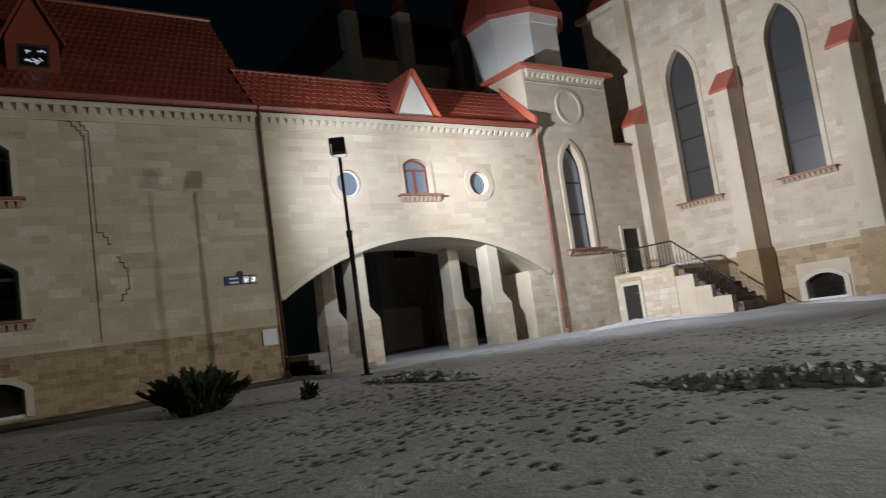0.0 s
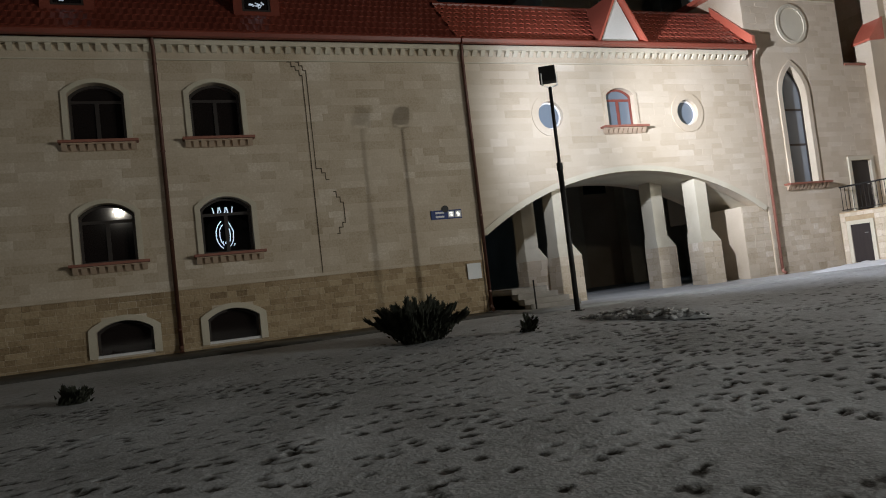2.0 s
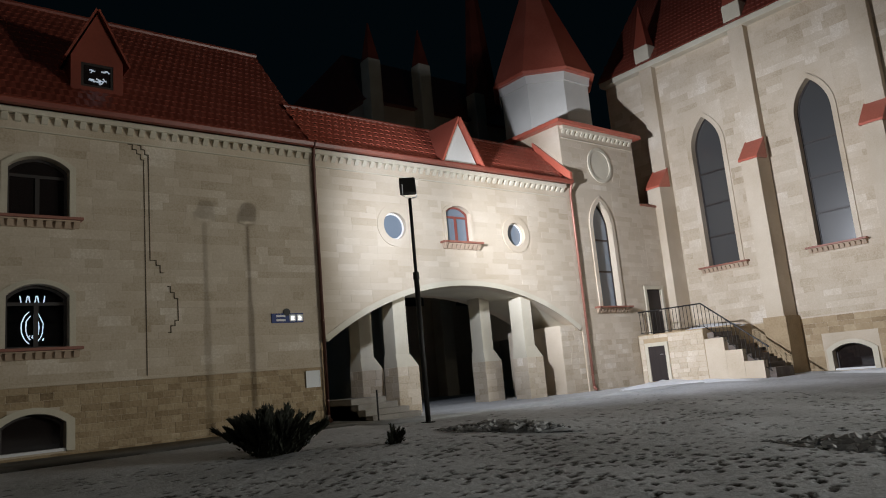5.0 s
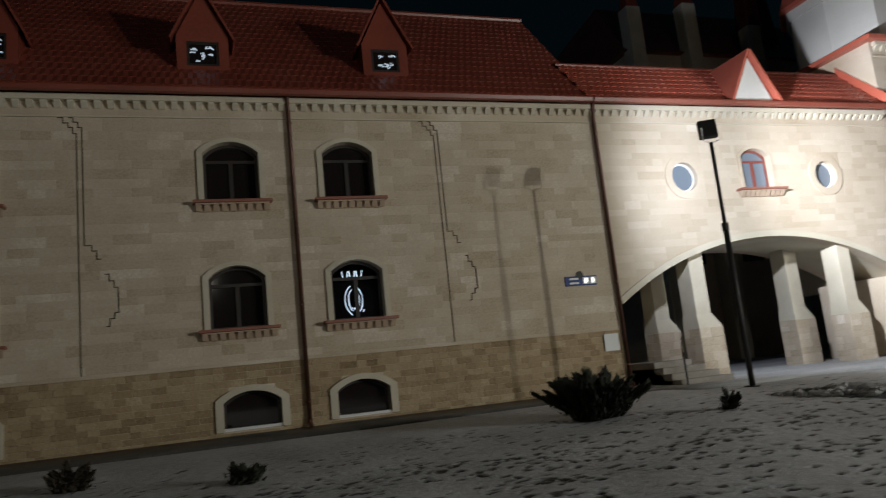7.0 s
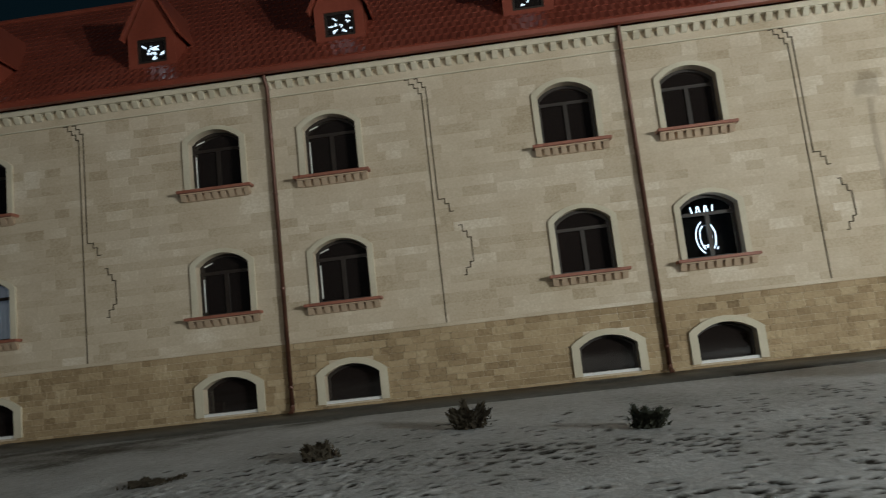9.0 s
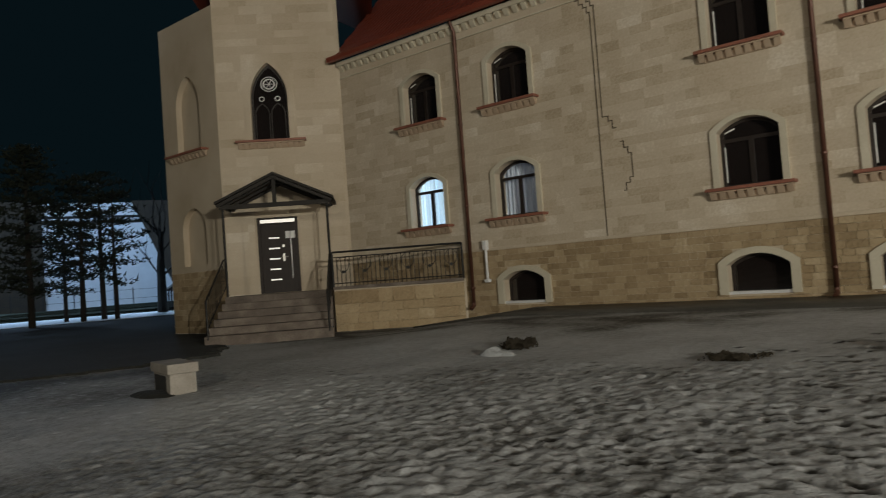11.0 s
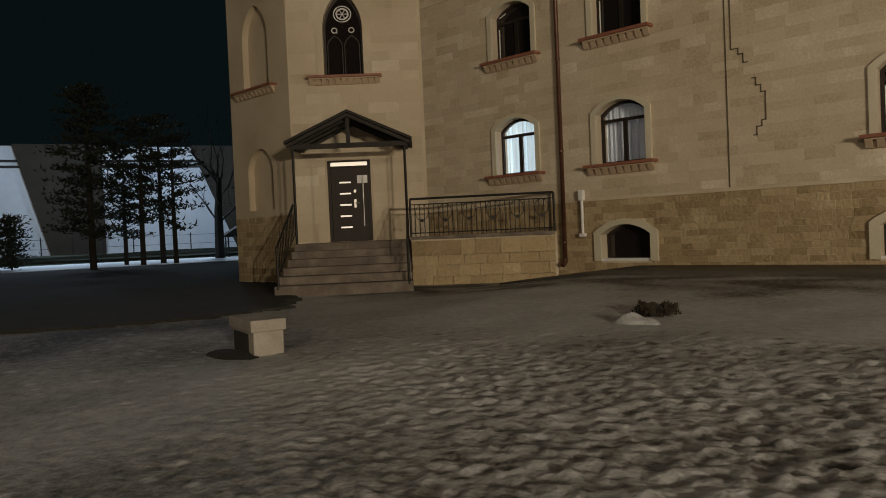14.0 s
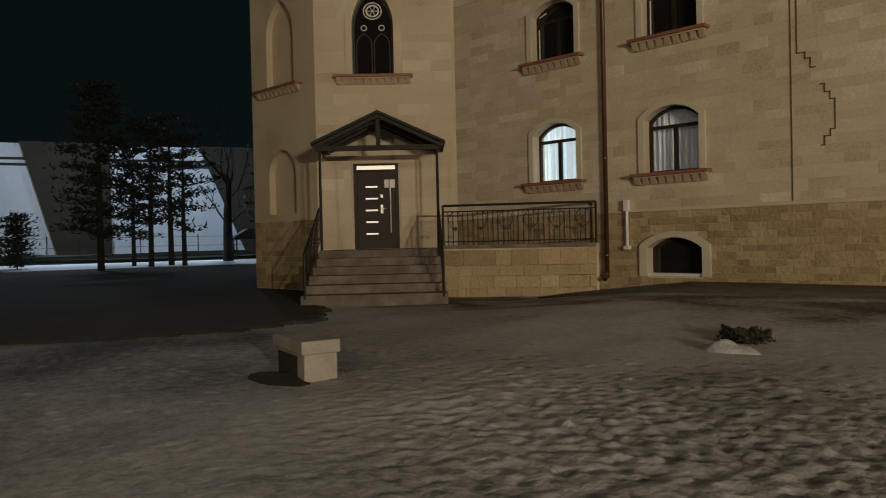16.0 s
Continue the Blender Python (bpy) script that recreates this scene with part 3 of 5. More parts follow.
def groove(x):
    """The stepped crack-like moulding down each blank bay, its shadow line put into the colour."""
    e = thing("wall_moulding", "stepped moulding on the stone wall, drawn as its dark shadow line", "moulding", "stepped mouldings")
    lines = [[(-0.36, 7.42), (-0.26, 7.42), (-0.26, 7.3), (-0.16, 7.3), (-0.16, 7.2), (-0.07, 7.2), (-0.07, 7.06), (0.0, 7.06), (0.0, 1.84)],
             [(-0.14, 7.42), (-0.06, 7.42), (-0.06, 7.32), (0.03, 7.32), (0.03, 7.2), (0.11, 7.2), (0.11, 4.58), (0.25, 4.58), (0.25, 4.46), (0.34, 4.46), (0.34, 4.28), (0.42, 4.28)],
             [(0.5, 3.95), (0.57, 3.95), (0.57, 3.8), (0.66, 3.8), (0.66, 3.66), (0.74, 3.66), (0.74, 3.12), (0.66, 3.12), (0.66, 3.0), (0.56, 3.0), (0.56, 2.84), (0.5, 2.84)]]
    for line in lines:
        bm = bmesh.new()
        for (a, b), (c, d) in zip(line, line[1:]):
            t = boxes((min(a, c) - 0.01, max(a, c) + 0.01, -0.014, 0.0, min(b, d) - 0.01, max(b, d) + 0.01))
            me = bpy.data.meshes.new("tmp")
            t.to_mesh(me)
            t.free()
            bm.from_mesh(me)
            bpy.data.meshes.remove(me)
        part("moulding_line", bm, M_GROOVE, e)
    e.location = (x, Y0 - 0.003, 0)


for k in range(3):
    groove(3.72 - 8.12 * k)


# ---- roofs ----
def tile_roof(name, quad, label, rows=0.36, wave=0.2, lump=0.02, material=None):
    """A stepped, waved metal-tile sheet over a quad given by eave left, eave right, ridge right, ridge left."""
    a, b, c, d = (Vector(q) for q in quad)
    up = ((d - a).length + (c - b).length) / 2
    along = ((b - a).length + (c - d).length) / 2
    n = (b - a).cross(d - a).normalized()
    nr, nc = max(1, round(up / rows)), max(2, round(along / wave) * 2)
    bm = bmesh.new()
    for r in range(nr):
        lines = []
        for f, lift in ((r / nr, 0.6 * lump), ((r + 1) / nr, 0.0)):
            line = []
            for i in range(nc + 1):
                g = i / nc
                p = a.lerp(b, g).lerp(d.lerp(c, g), f)
                line.append(bm.verts.new(p + n * (lift + (lump if (i + r) % 2 else 0))))
            lines.append(line)
        for i in range(nc):
            bm.faces.new((lines[0][i], lines[0][i + 1], lines[1][i + 1], lines[1][i]))
        lip = [bm.verts.new(v.co - n * 0.03) for v in lines[0]]
        for i in range(nc):
            bm.faces.new((lip[i], lip[i + 1], lines[0][i + 1], lines[0][i]))
    low = [bm.verts.new(q - n * 0.06) for q in (a, b, c, d)]
    bm.faces.new(low)
    return tagged(part(name, bm, material or M_ROOF), label, "roof", kind="structure")


RIDGE_Y, RIDGE_Z = 24.3, 12.6
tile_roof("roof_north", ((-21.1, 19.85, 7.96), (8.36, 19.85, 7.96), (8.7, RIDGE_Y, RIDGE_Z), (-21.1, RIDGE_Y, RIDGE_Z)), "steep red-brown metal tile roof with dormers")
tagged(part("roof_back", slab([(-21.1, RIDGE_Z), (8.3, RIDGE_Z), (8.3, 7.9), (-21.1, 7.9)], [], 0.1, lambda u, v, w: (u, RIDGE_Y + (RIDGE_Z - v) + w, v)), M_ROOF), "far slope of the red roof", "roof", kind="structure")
bm = bmesh.new()
vs = [bm.verts.new((8.06, y, z)) for y, z in ((19.95, 7.9), (RIDGE_Y, RIDGE_Z - 0.05), (28.7, 7.9))] + [bm.verts.new((8.26, y, z)) for y, z in ((19.95, 7.9), (RIDGE_Y, RIDGE_Z - 0.05), (28.7, 7.9))]
for f in ((0, 1, 2), (5, 4, 3), (0, 3, 4, 1), (1, 4, 5, 2), (2, 5, 3, 0)):
    bm.faces.new([vs[i] for i in f])
tagged(part("wall_gable", bm, M_TRIM), "gable end of the long roof", "wall", kind="structure")
tagged(part("wall_gable_low", boxes((8.1, 8.3, 20.7, 28.6, -0.2, 7.9)), M_WALL), "end wall of the long building under the bridge", "wall", kind="structure")
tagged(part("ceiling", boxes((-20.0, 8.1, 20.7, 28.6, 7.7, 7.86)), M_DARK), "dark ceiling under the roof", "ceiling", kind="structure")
tagged(part("ridge", tube([(-21.1, RIDGE_Y, RIDGE_Z + 0.02), (8.72, RIDGE_Y, RIDGE_Z + 0.02)], 0.09, 8), M_ROOF), "red ridge cap", "roof ridge", kind="structure")


def gutter(x0, x1, y, z):
    bm = bmesh.new()
    prof = [(-0.02, 0.06), (-0.16, 0.06), (-0.17, 0.02), (-0.14, -0.07), (-0.04, -0.09), (0.02, -0.05)]
    ends = [[bm.verts.new((x, y + a, z + b)) for a, b in prof] for x in (x0, x1)]
    n = len(prof)
    bm.faces.new(ends[0])
    bm.faces.new(ends[1][::-1])
    for i in range(n):
        bm.faces.new((ends[0][i], ends[0][(i + 1) % n], ends[1][(i + 1) % n], ends[1][i]))
    return tagged(part("gutter", bm, M_ROOF), "red painted eaves gutter", "gutter")


gutter(-21.05, 8.2, 19.86, 7.98)
gutter(8.25, 19.1, 19.86, 7.98)
tile_roof("roof_bridge", ((8.2, 19.85, 7.96), (19.1, 19.85, 7.96), (19.1, 21.5, 9.72), (8.2, 21.5, 9.72)), "red tile roof over the bridge, floodlight put into its colour", 0.3, 0.24, 0.045, M_ROOF_LIT)
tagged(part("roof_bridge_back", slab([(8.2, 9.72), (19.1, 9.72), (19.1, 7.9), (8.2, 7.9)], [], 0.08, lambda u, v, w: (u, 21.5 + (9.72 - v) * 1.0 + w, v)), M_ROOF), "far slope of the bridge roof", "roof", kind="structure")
tagged(part("ridge_bridge", tube([(8.2, 21.5, 9.74), (19.1, 21.5, 9.74)], 0.07, 8), M_ROOF), "red ridge cap of the bridge", "roof ridge", kind="structure")
bm = bmesh.new()
vs = [bm.verts.new(q) for q in ((19.0, 19.75, 7.98), (19.12, 19.75, 7.98), (19.12, 19.75, 8.36), (19.0, 19.75, 8.36), (19.0, 21.5, 9.72), (19.12, 21.5, 9.72), (19.12, 21.5, 10.05), (19.0, 21.5, 10.05))]
for f in ((0, 1, 2, 3), (7, 6, 5, 4), (0, 4, 5, 1), (1, 5, 6, 2), (2, 6, 7, 3), (3, 7, 4, 0)):
    bm.faces.new([vs[i] for i in f])
tagged(part("roof_verge", bm, M_ROOF_LIT), "red metal upstand where the bridge roof meets the tower", "flashing", kind="structure")


def gablet():
    """The small white-fronted gable on the bridge eaves."""
    e = thing("roof_gable", "small steep gable with a white front on the bridge roof", "roof gable")
    bm = bmesh.new()
    f = [bm.verts.new(q) for q in ((12.98, 19.88, 7.98), (14.5, 19.88, 7.98), (13.74, 19.88, 9.5), (12.98, 20.0, 7.98), (14.5, 20.0, 7.98), (13.74, 20.0, 9.5))]
    for q in ((0, 1, 2), (5, 4, 3), (0, 3, 4, 1), (1, 4, 5, 2), (2, 5, 3, 0)):
        bm.faces.new([f[i] for i in q])
    part("gable_front", bm, M_TRIM_W, e, "white rendered triangle")
    for s, x in ((-1, 12.86), (1, 14.64)):
        bm = bmesh.new()
        a = [Vector((x, 19.72, 7.98)), Vector((13.74, 19.72, 9.62)), Vector((13.74, 21.5, 9.62)), Vector((x, 19.9, 7.98))]
        lo = [bm.verts.new(q) for q in a]
        hi = [bm.verts.new(q + Vector((s * 0.05, 0, 0.05))) for q in a]
        bm.faces.new(lo)
        bm.faces.new(hi)
        for i in range(4):
            bm.faces.new((lo[i], lo[(i + 1) % 4], hi[(i + 1) % 4], hi[i]))
        part("roof_plane", bm, M_ROOF_LIT, e)
    part("gable_sill", boxes((12.92, 14.56, 19.7, 19.9, 7.93, 7.98)), M_SILL, e)


gablet()


def dormer(x, zb=8.86):
    e = thing("dormer", "red tin dormer with a peaked roof and small square window", "dormer", "roof dormers")
    y = 20.75
    w, h = 0.6, 0.88
    back = y + 1.9
    part("cheek", boxes((-w, -w + 0.1, 0, 1.5, 0, h)), M_ROOF, e)
    part("cheek", boxes((w - 0.1, w, 0, 1.5, 0, h)), M_ROOF, e)
    part("front_panel", slab([(-w, 0), (w, 0), (w, h), (0, h + 1.2), (-w, h)], [[(-0.37, 0.12), (0.37, 0.12), (0.37, 0.74), (-0.37, 0.74)]], 0.06, lambda u, v, q: (u, -0.04 + q, v)), M_ROOF, e)
    part("window_frame", slab([(-0.37, 0.12), (0.37, 0.12), (0.37, 0.74), (-0.37, 0.74)], [[(-0.31, 0.18), (0.31, 0.18), (0.31, 0.68), (-0.31, 0.68)]], 0.05, lambda u, v, q: (u, -0.02 + q, v)), M_FRAME, e)
    part("pane", boxes((-0.31, 0.31, 0.012, 0.02, 0.18, 0.68)), M_GLASS, e)
    for s in (-1, 1):
        bm = bmesh.new()
        a = [Vector((s * (w + 0.12), -0.16, h - 0.14)), Vector((0, -0.16, h + 1.28)), Vector((0, 2.1, h + 1.28)), Vector((s * (w + 0.12), 1.2, h - 0.14))]
        lo = [bm.verts.new(q) for q in a]
        hi = [bm.verts.new(q + Vector((s * 0.04, 0, 0.04))) for q in a]
        bm.faces.new(lo)
        bm.faces.new(hi)
        for i in range(4):
            bm.faces.new((lo[i], lo[(i + 1) % 4], hi[(i + 1) % 4], hi[i]))
        part("roof_plane", bm, M_ROOF, e)
    e.location = (x, y, zb)
    return e


DORMERS = (2.82, -1.7, -6.22, -10.9, -15.55)
d0 = dormer(DORMERS[0])
for x in DORMERS[1:]:
    copy_thing(d0, pose(x, 20.75, 8.86))

# ---- bridge with its arch ----
ACX, ATOP, SPRING, HALF = 13.72, 4.05, 2.45, 5.22
R = (HALF ** 2 + (ATOP - SPRING) ** 2) / (2 * (ATOP - SPRING))


def arch_line(extra=0.0, n=36):
    a = math.asin(HALF / R)
    return [(ACX + (R + extra) * math.sin(-a + 2 * a * i / n), ATOP - R + (R + extra) * math.cos(-a + 2 * a * i / n)) for i in range(n + 1)]


BW = 13.61
bridge_holes = [arch_loop(BW, 5.47, 6.69, 1.04, 0.22), disc_loop(11.06, 5.87, 0.42), disc_loop(16.2, 5.87, 0.42)]
outline = [(8.3, 7.95), (8.3, SPRING)] + arch_line() + [(19.1, SPRING), (19.1, 7.95)]
tagged(part("wall_bridge", slab(outline, bridge_holes, 0.45, to_wall), M_WALL), "pale sandstone bridge wall over a wide arch", "wall", kind="structure")
bridge = bpy.data.objects["wall_bridge"]
bsp = [(BW - 0.66, BW + 0.66, 5.15, 6.78), (11.06 - 0.66, 11.06 + 0.66, 5.21, 6.53), (16.2 - 0.66, 16.2 + 0.66, 5.21, 6.53)]
rects = [r for r in stone_field(bsp, 8.34, 19.06, 2.7, 7.42, 0.2, 0.3, 0.75, rng)
         if all((u - ACX) ** 2 + (v - ATOP + R) ** 2 > (R + 0.2) ** 2 or abs(u - ACX) > HALF + 0.1 for u in (r[0], r[1]) for v in (r[2],))]
single_stones(rects, to_wall, M_ASHO, 0.003, bridge, rng)
tagged(part("wall_bridge_back", slab(outline, [], 0.4, lambda u, v, w: (u, 22.45 + w, v)), M_WALL), "rear wall of the bridge", "wall", kind="structure")
bm = bmesh.new()
pts = arch_line()
rows_v = [[bm.verts.new((u, y, v + h)) for u, v in pts] for y in (Y0 + 0.4, 22.5) for h in (0.0, 0.12)]
for i in range(len(pts) - 1):
    for a, b in ((0, 2), (1, 3), (0, 1), (2, 3)):
        bm.faces.new((rows_v[a][i], rows_v[a][i + 1], rows_v[b][i + 1], rows_v[b][i]))
tagged(part("ceiling_arch", bm, M_TRIM), "plastered underside of the arch", "vault", kind="structure")
bm = bmesh.new()
i0, i1 = arch_line(0.0), arch_line(0.17)
f = [[bm.verts.new((u, y, v)) for u, v in loop] for y in (Y0 - 0.035, Y0 + 0.02) for loop in (i0, i1)]
for i in range(len(i0) - 1):
    for p0, p1 in ((0, 1), (1, 3), (3, 2), (2, 0)):
        bm.faces.new((f[p0][i], f[p0][i + 1], f[p1][i + 1], f[p1][i]))
tagged(part("trim", bm, M_TRIM), "pale moulding along the arch edge", "moulding", kind="structure")


def pier(x0, x1, y0, y1, label):
    """A slender pier whose foot steps out eastwards below a sloping shoulder, with stones on its faces."""
    e = thing("pier", label, "pier", "piers under the bridge", "structure")
    mid = (x0 + x1) / 2
    top = ATOP - R + math.sqrt(R * R - (mid - ACX) ** 2) + 0.1
    part("shaft", boxes((x0, x1, y0, y1, 1.7, top), bevel=0.015), M_TRIM, e)
    foot = x1 + 0.28
    bm = boxes((x0 - 0.02, foot, y0 - 0.05, y1 + 0.05, 0.0, 1.62), bevel=0.012)
    part("base", bm, M_WALL, e)
    bm = boxes((x0 - 0.02, foot, y0 - 0.05, y1 + 0.05, 1.62, 2.0))
    for v in bm.verts:
        if v.co.z > 1.9:
            v.co.x = min(v.co.x, x1 + 0.01)
            v.co.y = min(max(v.co.y, y0 - 0.004), y1 + 0.004)
    part("shoulder", bm, M_TRIM, e, "sloping stone shoulder")
    r2 = random.Random(int(x0 * 10 + y0))
    for side in range(2):
        rects = stone_field([], x0 - 0.02 if side == 0 else y0 - 0.05, foot if side == 0 else y1 + 0.05, 0.15, 1.62, 0.2, 0.22, 0.5, r2)
        to = (lambda u, v, w: (u, y0 - 0.05 + w, v)) if side == 0 else (lambda u, v, w: (x0 - 0.02 + w, u, v))
        stones("base_stones", rects, to, M_ASH, 0.008, e, "", r2)


for x0, y0, label in ((10.85, 20.3, "tall sandstone pier stepped out at its foot under the bridge"), (16.22, 20.3, "tall sandstone pier stepped out at its foot under the bridge"),
                      (10.5, 21.7, "rear sandstone pier in shade under the bridge"), (15.55, 21.7, "rear sandstone pier in shade under the bridge")):
    pier(x0, x0 + 0.48, y0, y0 + 0.6, label)
tagged(part("wall_abutment", boxes((17.95, 19.1, Y0 + 0.05, 22.9, -0.2, SPRING + 0.2)), M_WALL), "sandstone abutment at the end of the arch", "wall", kind="structure")
tagged(part("wall_abutment_west", boxes((8.3, 8.5, Y0 + 0.3, 20.9, -0.2, SPRING + 0.1)), M_PLI), "narrow abutment below the arch spring", "wall", kind="structure")

stones("abutment_courses", stone_field([], 17.97, 19.08, 0.1, 2.6, 0.19, 0.22, 0.5, rng), lambda u, v, w: (u, Y0 + 0.05 + w, v), M_ASH, 0.009, bpy.data.objects["wall_abutment"], "", rng)

# ---- tower beside the bridge ----
TX0, TX1 = 19.1, 23.65
GWX, GW0, GW1, GWW, GWR = 20.97, 3.3, 7.45, 1.14, 1.1
AX1 = 25.75
tower_holes = [pointed_loop(GWX, GW0, GW1, GWW, GWR), [(23.25, 2.1), (24.25, 2.1), (24.25, 3.98), (23.25, 3.98)]]
tagged(part("wall_tower", slab([(TX0, -0.2), (AX1, -0.2), (AX1, 7.5), (TX1, 7.5), (TX1, 10.35), (TX0, 10.35)], tower_holes, 0.5, to_wall), M_WALL), "pale sandstone tower front with a pointed window", "wall", kind="structure")
tower = bpy.data.objects["wall_tower"]
tsp = [(GWX - 0.85, GWX + 0.85, 3.0, 7.95), (23.1, 24.4, 2.0, 4.13), (20.5, 22.05, 8.2, 9.75)]
single_stones(stone_field(tsp, TX0 + 0.02, TX1 - 0.02, 2.3, 9.95, 0.2, 0.3, 0.75, rng) + stone_field(tsp, TX1, AX1 - 0.05, 2.3, 7.45, 0.2, 0.3, 0.75, rng), to_wall, M_ASHO, 0.003, tower, rng)
stones("plinth_courses", stone_field([], TX0 + 0.02, 22.3, 0.1, 2.28, 0.17, 0.2, 0.45, rng), to_wall, M_ASH, 0.009, tower, "", rng)
tagged(part("wall_tower_side", boxes((TX0, TX0 + 0.4, Y0 + 0.5, 25.2, 2.5, 10.35)), M_WALL), "west side of the tower", "wall", kind="structure")
tagged(part("wall_tower_east", boxes((TX1 - 0.4, TX1, Y0 + 0.5, 25.2, 2.5, 10.35)), M_WALL), "east side of the tower", "wall", kind="structure")
tagged(part("roof_annex", boxes((TX1, AX1, Y0 - 0.06, 25.0, 7.5, 7.58)), M_SILL), "flat tin roof of the low annex", "roof", kind="structure")
cornice("cornice", TX0 + 0.1, TX1 - 0.1, Y0, 10.34, "tower cornice with small brackets")
bm = boxes((TX0 - 0.3, TX1 + 0.3, Y0 - 0.3, 25.5, 10.35, 10.5))
tagged(part("roof_tower_eave", bm, M_ROOF_LIT), "red tin eave round the tower top", "roof", kind="structure")
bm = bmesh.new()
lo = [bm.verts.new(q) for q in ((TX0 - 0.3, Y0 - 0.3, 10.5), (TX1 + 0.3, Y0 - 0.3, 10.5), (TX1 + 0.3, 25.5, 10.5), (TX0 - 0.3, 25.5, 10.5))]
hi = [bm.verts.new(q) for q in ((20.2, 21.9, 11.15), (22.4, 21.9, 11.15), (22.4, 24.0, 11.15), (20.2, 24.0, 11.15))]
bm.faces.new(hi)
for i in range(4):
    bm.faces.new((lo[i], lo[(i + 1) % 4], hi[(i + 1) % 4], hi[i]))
tagged(part("roof_tower", bm, M_ROOF_LIT), "low red roof at the foot of the turret", "roof", kind="structure")


def octagon(cx, cy, a, z):
    r = a / math.cos(math.pi / 8)
    return [(cx + r * math.cos(math.pi / 8 + k * math.pi / 4), cy + r * math.sin(math.pi / 8 + k * math.pi / 4), z) for k in range(8)]


def frustum(cx, cy, a0, z0, a1, z1):
    bm = bmesh.new()
    lo = [bm.verts.new(q) for q in octagon(cx, cy, a0, z0)]
    if a1 > 0.01:
        hi = [bm.verts.new(q) for q in octagon(cx, cy, a1, z1)]
        bm.faces.new(hi)
        for i in range(8):
            bm.faces.new((lo[i], lo[(i + 1) % 8], hi[(i + 1) % 8], hi[i]))
    else:
        tip = bm.verts.new((cx, cy, z1))
        for i in range(8):
            bm.faces.new((lo[i], lo[(i + 1) % 8], tip))
    bm.faces.new(lo[::-1])
    return bm


def turret():
    e = thing("turret", "white eight-sided turret with a steep red tin spire", "turret")
    cx, cy = 21.2, 22.5
    part("drum", frustum(cx, cy, 1.8, 10.4, 1.8, 13.02), M_TRIM_W, e, "pale rendered eight-sided drum")
    part("cornice_band", frustum(cx, cy, 1.86, 12.68, 1.92, 13.02), M_TRIM_W, e)
    part("eave", frustum(cx, cy, 2.1, 13.02, 2.14, 13.14), M_ROOF_LIT, e)
    part("spire", frustum(cx, cy, 2.12, 13.14, 0.0, 18.9), M_ROOF_LIT, e, "steep red tin spire")
    part("finial", tube([(cx, cy, 18.7), (cx, cy, 19.2), (cx, cy, 19.4)], [0.05, 0.1, 0.03], 8), M_STEEL, e)


turret()


def medallion():
    e = thing("medallion", "round recessed stone medallion on the tower front", "medallion")
    c = (21.3, 8.97)
    part("rim", ring_loop(c, 0.6, 0.72), M_TRIM, e)
    part("disc", slab(disc_loop(*c, 0.6), [], 0.03, lambda u, v, w: (u, Y0 - 0.012 + w, v)), M_TRIM, e)


def ring_loop(c, r0, r1, y=None, d=0.06):
    y = Y0 - 0.05 if y is None else y
    bm = bmesh.new()
    n = 32
    f = [[bm.verts.new((u, yy, v)) for u, v in disc_loop(c[0], c[1], r, n)] for yy in (y, y + d) for r in (r0, r1)]
    for i in range(n):
        j = (i + 1) % n
        for a, b in ((0, 1), (1, 3), (3, 2), (2, 0)):
            bm.faces.new((f[a][i], f[a][j], f[b][j], f[b][i]))
    return bm


medallion()


def round_window(x, z, name):
    e = thing(name, "round window with a pale stone ring in the bridge wall", "window", "round windows", "structure")
    part("surround", ring_loop((0, 0), 0.42, 0.64, -0.03, 0.04), M_WALL, e)
    part("window_frame", ring_loop((0, 0), 0.37, 0.42, 0.12, 0.06), M_WHITE, e)
    part("pane", slab(disc_loop(0, 0, 0.375), [], 0.012, lambda u, v, w: (u, 0.15 + w, v)), M_GLASS_B, e)
    e.location = (x, Y0, z)


round_window(11.06, 5.87, "window_30")
round_window(16.2, 5.87, "window_31")


def bridge_window():
    e = thing("window_32", "small arched window with a red-brown frame and sill", "window", "", "structure")
    part("surround", ring_band(arch_loop(0, 0, 1.22, 1.04, 0.22), arch_loop(0, 0, 1.31, 1.26, 0.27), 0.05, lambda u, v, q: (u, q - 0.045, v)), M_WALL, e)
    sash_parts(e, 1.03, 1.215, 0.22, 0.14, M_FRAME_R, M_GLASS_B)
    sill_parts(e, 0.83)
    e.location = (BW, Y0, 5.47)


bridge_window()


def gothic_window(name, w, h, rise, half, glass, label, bars, m, deep=0.2):
    e = thing(name, label, "window", "pointed windows", "structure")
    inner = pointed_loop(0, 0, h, w, rise)
    outer = pointed_loop(0, 0, h + 0.2, w + 0.36, rise + 0.16)
    part("surround", ring_band(inner, outer, 0.07, lambda u, v, q: (u, q - 0.05, v)), M_WALL, e)
    thin = pointed_loop(0, 0.05, h - 0.08, w - 0.12, rise - 0.05)
    part("window_frame", slab(pointed_loop(0, 0, h - 0.005, w - 0.01, rise), [thin], 0.06, lambda u, v, q: (u, deep + q, v)), M_FRAME, e)
    part("pane", slab(thin, [], 0.012, lambda u, v, q: (u, deep + 0.03 + q, v)), glass, e)
    for z in bars:
        part("glazing_bar", boxes((-w / 2 + 0.06, w / 2 - 0.06, deep - 0.006, deep + 0.05, z, z + 0.07)), M_FRAME, e)
    sill_parts(e, half, 0.2, 11)
    e.matrix_world = m
    return e


